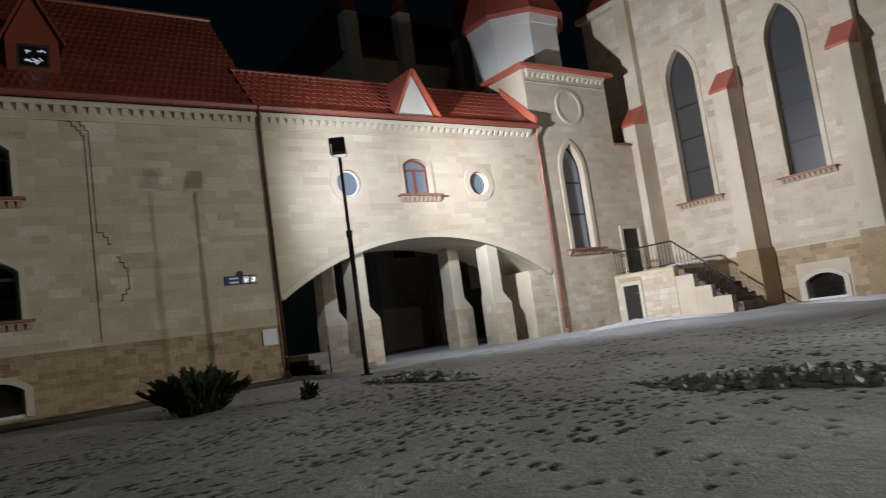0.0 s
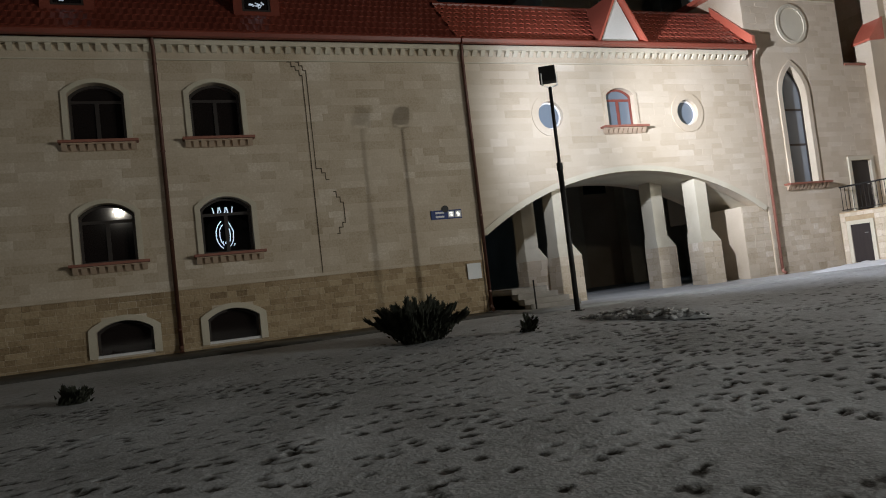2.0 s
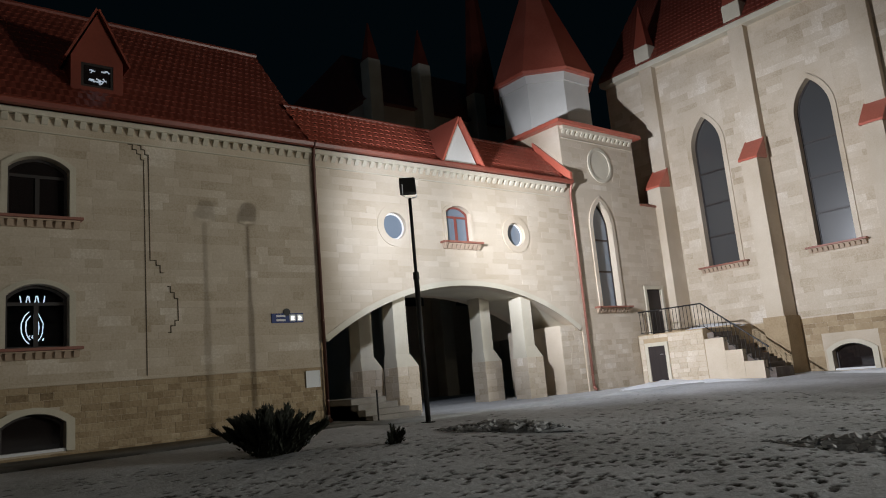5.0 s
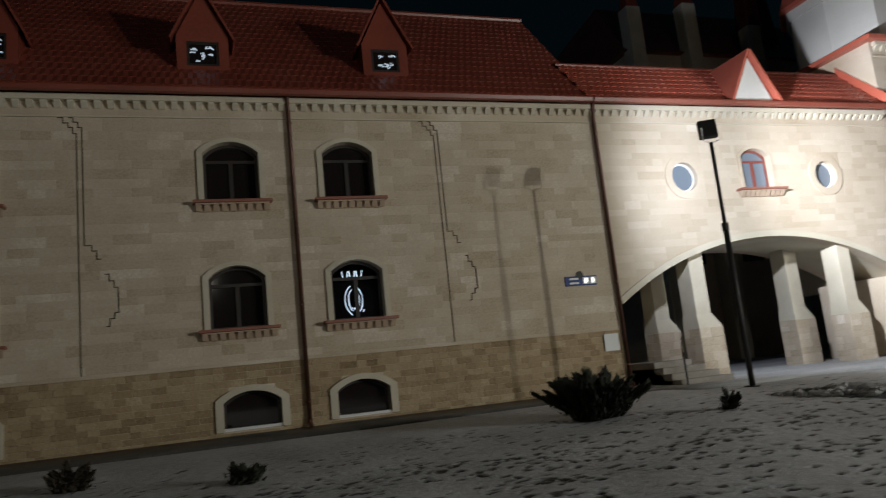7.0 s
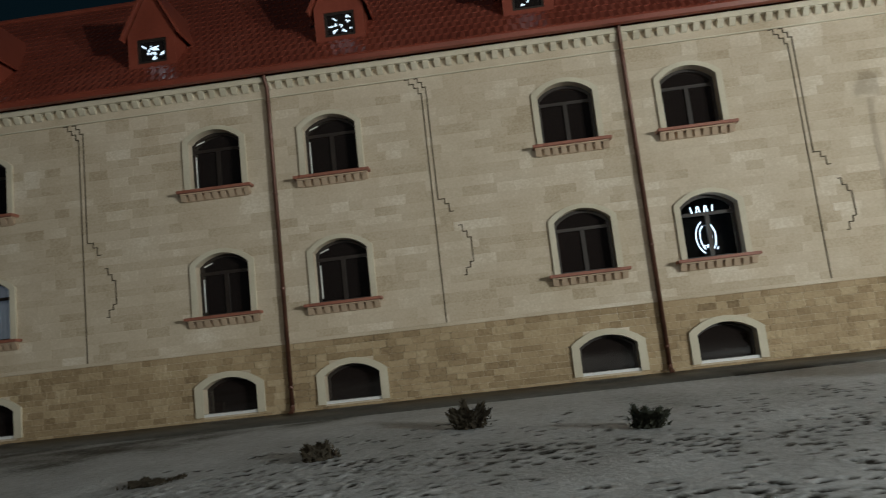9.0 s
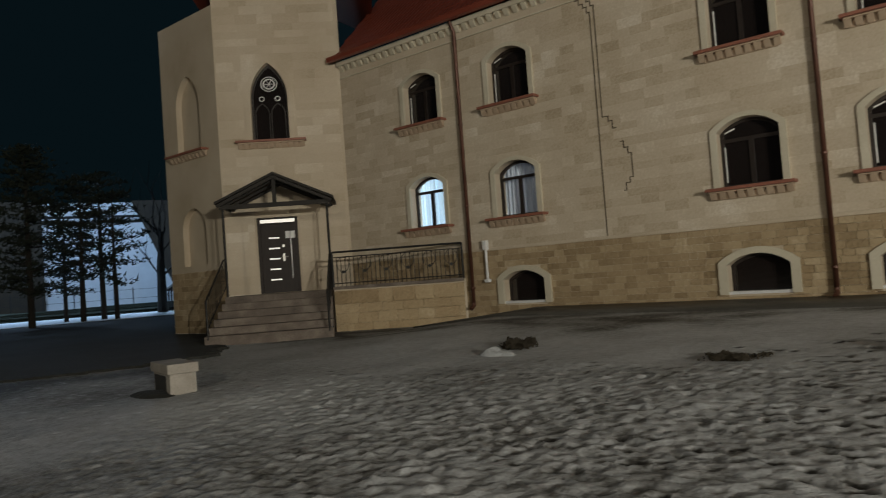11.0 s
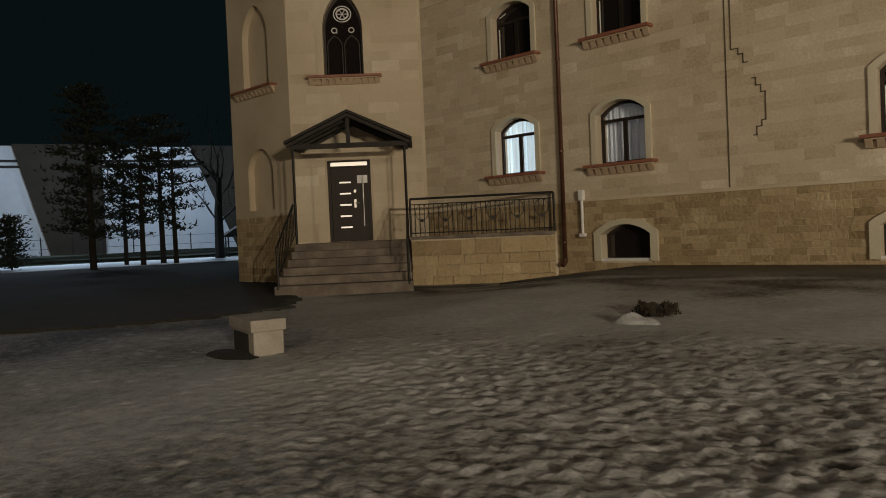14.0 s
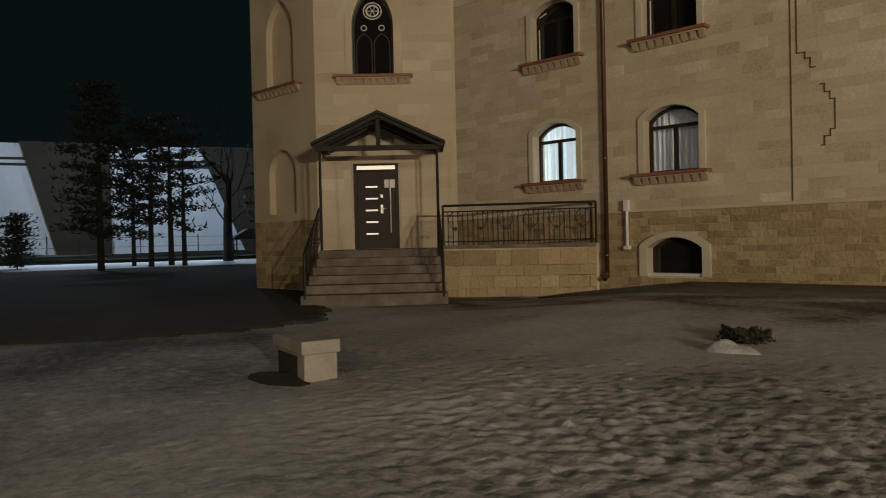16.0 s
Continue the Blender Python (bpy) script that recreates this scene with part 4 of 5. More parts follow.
gothic_window("window_33", GWW, GW1 - GW0, GWR, 1.02, M_GLASS_B, "tall pointed window with dark bars in the tower", (1.35, 2.6), pose(GWX, Y0, GW0))


def plain_door(name, w, h, m, label, deep=0.06):
    e = thing(name, label, "door", "", "structure")
    part("surround", slab([(-w / 2 - 0.14, 0), (w / 2 + 0.14, 0), (w / 2 + 0.14, h + 0.14), (-w / 2 - 0.14, h + 0.14)], [[(-w / 2, 0.002), (w / 2, 0.002), (w / 2, h), (-w / 2, h)]], 0.08, lambda u, v, q: (u, q - 0.06, v)), M_TRIM, e)
    part("door_leaf", boxes((-w / 2, w / 2, deep, deep + 0.05, 0.004, h), bevel=0.006), M_DOOR, e, "dark brown door leaf")
    part("door_handle", tube([(w / 2 - 0.12, deep, 1.0), (w / 2 - 0.12, deep - 0.04, 1.0), (w / 2 - 0.22, deep - 0.04, 1.0)], 0.012, 6), M_STEEL, e)
    e.matrix_world = m
    return e


plain_door("door_1", 1.0, 1.88, pose(23.75, Y0, 2.1), "dark closed door at the head of the outside stair")

# ---- church ----
CX = 25.75
cw = lambda u, v, w: (CX + w, u, v)       # u is the y of the place
CW = [(17.97, 4.7, 10.98), (13.57, 4.7, 10.98), (9.17, 4.7, 10.98)]
church_holes = [pointed_loop(c, z0, z1, 1.35, 1.35) for c, z0, z1 in CW] + [arch_loop(13.74, 0.2, 1.12, 1.35, 0.2)]
tagged(part("wall_church", slab([(4.0, -0.3), (22.6, -0.3), (22.6, 14.2), (4.0, 14.2)], church_holes, 0.7, cw), M_WALL), "tall pale sandstone side wall of the church", "wall", kind="structure")
church = bpy.data.objects["wall_church"]
csp = [(c - 0.9, c + 0.9, 4.5, 11.3) for c, _, _ in CW] + [(12.8, 14.7, 0.0, 1.35)]
stones("ashlar_courses", stone_field(csp, 6.0, 22.5, 2.2, 13.9, 0.26, 0.4, 1.0, rng), cw, M_ASH, 0.003, church, "", rng)
stones("plinth_courses", stone_field(csp, 6.0, 19.5, 0.1, 2.15, 0.2, 0.25, 0.6, rng), cw, M_PLI, 0.009, church, "", rng)
for c, z0, z1 in CW:
    gothic_window("window_40", 1.35, z1 - z0, 1.35, 1.06, M_GLASS_G, "tall pointed church window with grey leaded glass", (1.2, 2.55, 3.9), pose(CX, c, z0, 0, 0, -90), 0.25)
bwin = base_window("window_45")
bwin.matrix_world = pose(CX, 13.74, 0.2, 0, 0, -90) @ Matrix.Diagonal((1.1, 1, 1.12, 1))


def buttress(y0, y1, label):
    e = thing("buttress", label, "buttress", "church buttresses", "structure")
    part("lower_stage", boxes((CX - 1.0, CX, y0, y1, 2.3, 8.4)), M_WALL, e)
    bm = boxes((CX - 1.12, CX, y0 - 0.1, y1 + 0.1, -0.2, 2.3))
    part("foot", bm, M_PLI, e)
    part("upper_stage", boxes((CX - 0.34, CX, y0, y1, 8.4, 14.3)), M_WALL, e)
    bm = bmesh.new()
    vs = [bm.verts.new(q) for q in ((CX - 1.1, y0 - 0.06, 8.4), (CX - 1.1, y1 + 0.06, 8.4), (CX - 0.3, y1 + 0.06, 9.25), (CX - 0.3, y0 - 0.06, 9.25), (CX - 1.1, y0 - 0.06, 8.32), (CX - 1.1, y1 + 0.06, 8.32), (CX - 0.3, y1 + 0.06, 8.4), (CX - 0.3, y0 - 0.06, 8.4))]
    for f in ((0, 1, 2, 3), (4, 5, 6, 7), (0, 1, 5, 4), (1, 2, 6, 5), (2, 3, 7, 6), (3, 0, 4, 7)):
        bm.faces.new([vs[i] for i in f])
    part("cap", bm, M_ROOF_LIT, e, "sloping red tin cap")
    part("pinnacle", boxes((CX - 0.45, CX + 0.15, y0 - 0.05, y1 + 0.05, 14.3, 15.0), bevel=0.03), M_TRIM, e)
    bm = boxes((CX - 0.42, CX + 0.12, y0 - 0.02, y1 + 0.02, 15.0, 17.0))
    for v in bm.verts:
        if v.co.z > 16:
            v.co.x, v.co.y = CX - 0.15 + (v.co.x - CX + 0.15) * 0.06, (y0 + y1) / 2 + (v.co.y - (y0 + y1) / 2) * 0.06
    part("pinnacle_spire", bm, M_ROOF, e)


for y in (19.8, 15.45, 11.05, 6.65):
    buttress(y, y + 0.65, "stone buttress with a sloping red cap on the church wall")
tile_roof("roof_church", ((25.3, 22.7, 14.2), (25.3, 4.0, 14.2), (31.0, 4.0, 21.5), (31.0, 22.7, 21.5)), "steep dark red church roof")
tagged(part("eave_church", boxes((CX - 0.4, CX, 4.0, 22.65, 13.95, 14.2), bevel=0.02), M_TRIM), "stone eaves band of the church", "cornice", kind="structure")
tagged(part("wall_church_end", boxes((CX + 0.7, 36.0, 22.0, 22.6, -0.3, 14.2)), M_WALL), "end wall of the church choir", "wall", kind="structure")
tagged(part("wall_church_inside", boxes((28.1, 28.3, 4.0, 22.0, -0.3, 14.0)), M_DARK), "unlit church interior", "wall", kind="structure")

# ---- outside stair ----
def outside_stair():
    e = thing("outside_stair", "outside stone stair with an iron rail up to the annex door", "stair")
    part("landing", boxes((22.3, 24.35, 17.3, Y0 - 0.03, -0.1, 2.12), bevel=0.01), M_PLI, e, "masonry landing")
    stones("landing_masonry", stone_field([(18.8, 19.9, 0.05, 1.82)], 17.32, Y0 - 0.05, 0.1, 2.08, 0.18, 0.22, 0.5, rng), lambda u, v, w: (22.3 + w, u, v), M_ASH, 0.012, e, "tan masonry of the landing", rng)
    n = 9
    for i in range(n):
        z1 = 2.12 - (i + 1) * 1.75 / (n + 1)
        part("step", boxes((22.55, 23.8, 17.3 - (i + 1) * 0.26, 17.3 - i * 0.26, -0.1, z1), bevel=0.01), M_STEP, e)
    for i, (y0, y1, z) in enumerate(((16.55, 17.3, 1.72), (15.9, 16.55, 1.25), (15.2, 15.9, 0.82))):
        part("parapet", boxes((22.3, 22.55, y0, y1, -0.1, z), bevel=0.01), M_WALL, e, "stepped masonry cheek wall")
    rail = [(22.4, Y0 - 0.1, 3.02), (22.4, 17.3, 3.02), (22.4, 15.0, 1.25)]
    part("handrail", tube(rail, 0.03, 8), M_BLACK, e)
    part("lower_rail", tube([(a, b, c - 0.82) for a, b, c in rail], 0.015, 6), M_BLACK, e)
    part("handrail", tube([(22.4, Y0 - 0.12, 3.02), (22.4, 20.02, 3.02)], 0.03, 8), M_BLACK, e)
    for i in range(34):
        y = Y0 - 0.15 - i * 0.15
        z = 3.02 if y > 17.3 else 3.02 - (17.3 - y) * 1.77 / 2.3
        part("baluster", tube([(22.4, y, z - 0.85), (22.4, y, z)], 0.011, 5), M_BLACK, e)
    return e


outside_stair()
plain_door("door_2", 0.75, 1.32, pose(22.3, 19.33, 0.33, 0, 0, -90), "small dark cellar door in the landing wall", -0.03)
bm = boxes((24.38, 25.75, 17.3, 20.1, -0.1, 2.2), bevel=0.02)
tagged(part("wall_ledge", bm, M_PLI), "masonry ledge between stair and church", "wall", kind="structure")


def drift(name, cx, cy, rx, ry, h, label, seed, mat=None, lumps=0.3, z=None):
    """A low uneven heap lying on the ground."""
    r3 = random.Random(seed)
    bm = bmesh.new()
    base = float(ground_height(np.float64(cx), np.float64(cy))) if z is None else z
    nr, na = 14, 44
    rings = []
    for i in range(nr + 1):
        f = i / nr
        ring = []
        for k in range(na):
            a = math.tau * k / na
            edge = 1 + 0.22 * noise.noise((math.cos(a) * 1.3 + seed, math.sin(a) * 1.3, 0))
            x, y = rx * f * edge * math.cos(a), ry * f * edge * math.sin(a)
            q = noise.noise((x * 2.4 + seed, y * 2.4, 3.1)) * 0.6 + noise.noise((x * 6 + seed, y * 6, 1.7)) * 0.4
            hh = h * (1 - f * f) * (1 + lumps * 2.2 * q)
            ring.append(bm.verts.new((cx + x, cy + y, base - 0.06 * f ** 3 + max(0.0, hh))))
        rings.append(ring)
    for r0, r1 in zip(rings[1:], rings[2:]):
        for k in range(na):
            bm.faces.new((r0[k], r0[(k + 1) % na], r1[(k + 1) % na], r1[k]))
    bm.faces.new(rings[1])
    bmesh.ops.remove_doubles(bm, verts=rings[0], dist=0.001)
    return tagged(part(name, bm, mat or M_SNOW, None, "", True), label, "snow")


drift("snow_drift", 21.3, 18.5, 3.3, 1.0, 0.16, "clean white snow drift by the cellar door", 11)
drift("snow_bank", 21.35, 17.2, 0.85, 2.5, 0.1, "bank of clean white snow along the landing wall", 15)
drift("snow_bank", 24.5, 12.6, 0.6, 2.6, 0.1, "thin white snow at the foot of the church wall", 16)
drift("snow_ledge", 25.06, 18.6, 0.72, 1.4, 0.14, "white snow lying on the masonry ledge", 12, z=2.2)


def snow_heap(cx, cy, rx, ry, h, turn, n, label, seed):
    """A shovelled ridge: a low bed with frozen chunks lying on it."""
    r3 = random.Random(seed)
    e = thing("snow_heap", label, "snow heap")
    base = float(ground_height(np.float64(cx), np.float64(cy)))
    e.matrix_world = pose(cx, cy, base, 0, 0, turn)
    bm = bmesh.new()
    na, nr = 40, 10
    rings = []
    for i in range(1, nr + 1):
        f = i / nr
        ring = []
        for k in range(na):
            a = math.tau * k / na
            edge = 1 + 0.25 * noise.noise((math.cos(a) * 1.5 + seed, math.sin(a) * 1.5, 0))
            x, y = rx * f * edge * math.cos(a), ry * f * edge * math.sin(a)
            ring.append(bm.verts.new((x, y, max(-0.05, h * 0.55 * (1 - f * f) * (1 + noise.noise((x * 4, y * 4, seed)))) - 0.05 * f)))
        rings.append(ring)
    for r0, r1 in zip(rings, rings[1:]):
        for k in range(na):
            bm.faces.new((r0[k], r0[(k + 1) % na], r1[(k + 1) % na], r1[k]))
    bm.faces.new(rings[0])
    part("bed", bm, M_GROUND, e, "", True)
    bm = bmesh.new()
    for k in range(n):
        a, f = r3.uniform(0, math.tau), r3.random() ** 0.6
        x, y = rx * f * math.cos(a), ry * f * math.sin(a)
        size = r3.uniform(0.03, 0.12) * (1.15 - 0.5 * f)
        res = bmesh.ops.create_icosphere(bm, subdivisions=1, radius=size)
        z = h * 0.55 * (1 - f * f)
        for v in res["verts"]:
            c = v.co * (1 + 0.55 * noise.noise(v.co * (3.0 / size) * 0.35 + Vector((k, seed, 0))))
            v.co = Vector((c.x * 1.4 + x, c.y * 1.1 + y, c.z * 0.8 + z))
    ob = part("frozen_crust", bm, M_CHUNK, e, "grey frozen chunks")
    ob["kind"] = "stuff"


snow_heap(8.05, 13.1, 1.5, 0.42, 0.2, -74, 240, "lumpy grey heap of shovelled snow by the lamp post", 13)
snow_heap(8.95, 6.0, 2.6, 0.5, 0.24, -78, 420, "long lumpy dark heap of shovelled snow", 14)


# ---- steps under the arch ----
def arch_steps():
    e = thing("stone_steps", "worn stone steps under the arch", "steps")
    for i in range(4):
        part("step", boxes((8.8, 10.35 - 0.14 * i, 18.6 + 0.34 * i, 21.6, -0.1, 0.4 + 0.15 * i), bevel=0.012), M_CONC, e)
    part("post", tube([(8.9, 18.5, 0.15), (8.9, 18.5, 1.05)], 0.022, 8), M_BLACK, e)


arch_steps()

# ---- flood lamp pole ----
def flood_pole():
    e = thing("lamp_post", "tall black steel pole with a square floodlight head", "lamp post")
    e.location = (POLE[0], POLE[1], 0.24)
    part("pole_lower", tube([(0, 0, 0), (0, 0, 3.3)], 0.06, 12), M_BLACK, e, smooth=True)
    part("collar", tube([(0, 0, 3.25), (0, 0, 3.42)], 0.072, 12), M_BLACK, e)
    part("pole_upper", tube([(0, 0, 3.4), (0, 0, 5.2)], 0.04, 12), M_BLACK, e, smooth=True)
    part("base_plate", tube([(0, 0, 0), (0, 0, 0.03)], 0.16, 12), M_BLACK, e)
    part("yoke", tube([(-0.2, 0, 5.52), (-0.2, 0, 5.25), (0, 0, 5.18), (0.2, 0, 5.25), (0.2, 0, 5.52)], 0.02, 6), M_STEEL, e, "pale steel yoke")
    bm = boxes((-0.19, 0.19, -0.09, 0.07, -0.2, 0.2), bevel=0.02)
    head = part("lamp_head", bm, M_BLACK, e, "square black floodlight housing")
    head.matrix_local = pose(0, 0.05, 5.5, -14, 0, -30)
    lens = part("lens", boxes((-0.16, 0.16, 0.071, 0.08, -0.16, 0.16)), glow("lamp_lens", (1.0, 0.96, 0.88), 30.0), head)


flood_pole()


# ---- signs ----
def street_sign():
    e = thing("street_sign", "dark blue street name plate with white squares, on the wall", "sign")
    e.location = (7.33, Y0, 3.13)
    part("plate", boxes((-0.46, 0.46, -0.03, 0, -0.13, 0.12), bevel=0.006), M_BLUE, e)
    for z in (0.05, -0.06):
        part("text_bar", boxes((-0.33, -0.07, -0.035, -0.0305, z - 0.026, z + 0.026)), M_WHITE, e)
    part("crest", slab(disc_loop(-0.02, 0.15, 0.1, 12), [], 0.03, lambda u, v, w: (u, w - 0.036, v)), M_BLACK, e)
    for x in (0.05, 0.26):
        sq = part("white_square", boxes((x, x + 0.18, -0.035, -0.0305, -0.095, 0.085)), M_WHITE, e)
        for z in (0.035, -0.005, -0.045):
            part("text_bar", boxes((x + 0.04, x + 0.14, -0.038, -0.0355, z - 0.011, z + 0.011)), M_STEEL, sq)


street_sign()


def notice():
    e = thing("notice_board", "white notice sheet in a thin frame on the plinth", "notice")
    e.location = (7.97, Y0 - 0.03, 1.48)
    part("sheet", boxes((-0.19, 0.19, -0.02, 0, -0.2, 0.2), bevel=0.004), M_WHITE, e)
    part("frame", slab([(-0.21, -0.22), (0.21, -0.22), (0.21, 0.22), (-0.21, 0.22)], [[(-0.185, -0.195), (0.185, -0.195), (0.185, 0.195), (-0.185, 0.195)]], 0.02, lambda u, v, w: (u, w - 0.026, v)), M_WHITE, e)


notice()


# ---- corner tower with the porch ----
S = math.sqrt(0.5)
FACE = Matrix(((S, -S, 0, -21.02), (S, S, 0, 20.1), (0, 0, 1, 0), (0, 0, 0, 1)))  # x along the face, y into it


def corner_face(u, n, z):
    """A place given along the diagonal face, outwards from it, and up."""
    return (-21.02 + S * u + S * n, 20.1 + S * u - S * n, z)


to_face = lambda u, v, w: corner_face(u, -w, v)
DU, PU = -2.1, -1.92      # middle of the door, of the porch
face_holes = [pointed_loop(DU, 5.68, 8.05, 1.1, 1.05), [(DU - 0.6, 1.08), (DU + 0.6, 1.08), (DU + 0.6, 3.35), (DU - 0.6, 3.35)]]
tagged(part("wall_corner", slab([(-3.66, -0.3), (0.1, -0.3), (0.1, 10.2), (-1.9, 11.2), (-3.66, 10.3)], face_holes, 0.5, to_face), M_WALL), "diagonal face of the corner tower with its entrance", "wall", kind="structure")
corner = bpy.data.objects["wall_corner"]
fsp = [(DU - 0.78, DU + 0.78, 5.4, 8.3), (DU - 0.66, DU + 0.66, 1.0, 3.42)]
single_stones(stone_field(fsp, -3.62, -0.02, 1.1, 10.0, 0.26, 0.4, 1.0, rng), to_face, M_ASHO, 0.003, corner, rng)
C2 = corner_face(-3.66, 0, 0)
side_x = C2[0]
to_side = lambda u, v, w: (side_x + u, C2[1] + w, v)
niche = [pointed_loop(-1.6, 5.65, 8.1, 1.3, 1.0), pointed_loop(-1.6, 2.1, 3.9, 1.3, 0.7)]
tagged(part("wall_corner_side", slab([(0.0, -0.3), (-3.05, -0.3), (-3.05, 9.9), (0.0, 9.9)], niche, 0.22, to_side), M_WALL), "shaded side of the corner tower with blind arches", "wall", kind="structure")
tagged(part("wall_corner_niche", boxes((side_x - 3.05, side_x - 0.02, C2[1] + 0.2, C2[1] + 0.5, -0.3, 9.9)), M_WALL), "backs of the blind arches", "wall", kind="structure")
stones("plinth_courses", stone_field([], -3.03, -0.02, 0.0, 1.9, 0.2, 0.25, 0.5, rng), to_side, M_PLI, 0.009, bpy.data.objects["wall_corner_side"], "", rng)
tagged(part("wall_corner_back", boxes((side_x - 3.05, side_x - 2.6, C2[1] + 0.5, 26.0, -0.3, 9.9)), M_WALL), "rear of the corner tower", "wall", kind="structure")
sl = thing("blind_window_sill", "bracketed stone sill under a blind arch", "sill", kind="structure")
sill_parts(sl, 1.05, 0.2, 10)
sl.location = (side_x - 1.6, C2[1], 5.65)
bm = bmesh.new()
lo = [bm.verts.new(corner_face(u, n, z)) for u, n, z in ((-4.2, 0.3, 10.15), (-1.9, 0.3, 11.3), (1.2, 0.3, 9.8), (1.2, -3, 9.8), (-1.9, -3, 11.3), (-4.2, -3, 10.15))]
hi = [bm.verts.new(v.co + Vector((0, 0, 0.12))) for v in lo]
for a, b in ((0, 1), (1, 2)):
    c, d = {0: (4, 5), 1: (3, 4)}[a]
    for q in (lo, hi):
        bm.faces.new((q[a], q[b], q[c], q[d]))
for a, b in ((0, 1), (1, 2), (2, 3), (5, 0)):
    bm.faces.new((lo[a], lo[b], hi[b], hi[a]))
tagged(part("roof_corner", bm, M_ROOF), "red gabled roof over the corner tower", "roof", kind="structure")
gothic_window("window_50", 1.1, 2.37, 1.05, 1.04, M_GLASS, "pointed window with round leaded tracery over the porch", (), FACE @ pose(DU, 0, 5.68), 0.16)


def tracery():
    e = thing("tracery", "white wheel and small roundels of leaded tracery in the pointed window", "tracery")
    e.matrix_world = FACE @ pose(DU, 0.14, 5.6) @ Matrix.Diagonal((1.08, 1, 0.98, 1))
    part("wheel", ring_loop((0, 1.88), 0.13, 0.17, 0, 0.02), M_WHITE, e)
    part("wheel", ring_loop((0, 1.88), 0.21, 0.235, 0, 0.02), M_WHITE, e)
    for k in range(6):
        a = math.tau * k / 6
        part("spoke", tube([(0, 0.01, 1.88), (0.13 * math.cos(a), 0.01, 1.88 + 0.13 * math.sin(a))], 0.012, 5), M_WHITE, e)
    for s in (-1, 1):
        part("roundel", ring_loop((s * 0.22, 1.42), 0.055, 0.08, 0, 0.02), M_STEEL, e)
        part("lancet", ring_band(pointed_loop(s * 0.22, 0.1, 1.25, 0.36, 0.3), pointed_loop(s * 0.22, 0.1, 1.28, 0.4, 0.32), 0.03, lambda u, v, q: (u, q, v)), M_FRAME, e)


tracery()


def entrance_door():
    e = thing("door_3", "dark brown entrance door with pale glass slits and a long steel pull", "door", kind="structure")
    e.matrix_world = FACE @ pose(DU, 0, 1.08) @ Matrix.Diagonal((1.09, 1, 1.045, 1))
    part("door_frame", slab([(-0.55, 0), (0.55, 0), (0.55, 2.17), (-0.55, 2.17)], [[(-0.47, 0.002), (0.47, 0.002), (0.47, 1.98), (-0.47, 1.98)], [(-0.47, 2.02), (0.47, 2.02), (0.47, 2.12), (-0.47, 2.12)]], 0.1, lambda u, v, q: (u, q + 0.02, v)), M_DOOR, e)
    leaf = part("door_leaf", boxes((-0.465, 0.465, 0.05, 0.1, 0.004, 1.975), bevel=0.004), M_DOOR, e)
    part("transom_light", boxes((-0.47, 0.47, 0.06, 0.07, 2.0, 2.14)), glow("lit_transom", (1.0, 0.93, 0.8), 0.55), e, "lit frosted transom")
    for k in range(5):
        part("glass_slit", boxes((-0.26, 0.03, 0.044, 0.052, 0.36 + 0.3 * k, 0.4 + 0.3 * k)), M_SLIT, leaf, "pale glass slit")
    part("pull_bar", tube([(0.34, 0.0, 0.4), (0.34, 0.0, 1.75)], 0.02, 8), M_STEEL, leaf, "long steel pull bar")
    part("notice", boxes((0.2, 0.46, 0.036, 0.049, 1.55, 1.76)), M_WHITE, leaf, "white paper notice")
    part("door_handle", tube([(0.13, 0.05, 1.02), (0.13, 0.0, 1.02), (0.24, 0.0, 1.02)], 0.014, 6), M_STEEL, leaf)
    part("escutcheon", boxes((0.1, 0.16, 0.04, 0.05, 0.9, 1.12)), M_STEEL, leaf)
    part("lock", boxes((0.1, 0.16, 0.035, 0.05, 1.3, 1.38)), M_STEEL, leaf)


M_SLIT = glow("lit_glass_slit", (1.0, 0.95, 0.85), 0.45)
entrance_door()


def porch():
    e = thing("porch_canopy", "dark wooden gabled porch canopy on thin iron posts", "canopy")
    e.matrix_world = FACE @ pose(PU, 0, 0)
    for s in (-1, 1):
        bm = bmesh.new()
        a = [Vector((s * 1.62, -1.85, 3.62)), Vector((0, -1.85, 4.37)), Vector((0, 0.0, 4.37)), Vector((s * 1.62, 0.0, 3.62))]
        lo = [bm.verts.new(q) for q in a]
        hi = [bm.verts.new(q + Vector((0, 0, 0.07))) for q in a]
        bm.faces.new(lo)
        bm.faces.new(hi)
        for i in range(4):
            bm.faces.new((lo[i], lo[(i + 1) % 4], hi[(i + 1) % 4], hi[i]))
        part("roof_plane", bm, M_WOOD, e)
        part("barge_board", tube([(s * 1.56, -1.83, 3.56), (0, -1.83, 4.3)], 0.06, 4), M_WOOD, e)
        part("post", tube([(s * 1.42, -1.72, 1.0), (s * 1.42, -1.72, 3.6)], 0.035, 8), M_BLACK, e)
        part("wall_plate", boxes((s * 1.42 - 0.05, s * 1.42 + 0.05, -1.8, 0, 3.6, 3.62)), M_WOOD, e)
        for k in range(3):
            part("rafter", tube([(s * 1.5, -0.3 - 0.6 * k, 3.57), (0, -0.3 - 0.6 * k, 4.28)], 0.045, 4), M_WOOD, e)
    part("tie_beam", boxes((-1.5, 1.5, -1.78, -1.68, 3.48, 3.6)), M_WOOD, e)
    part("king_post", boxes((-0.05, 0.05, -1.78, -1.7, 3.6, 4.28)), M_WOOD, e)
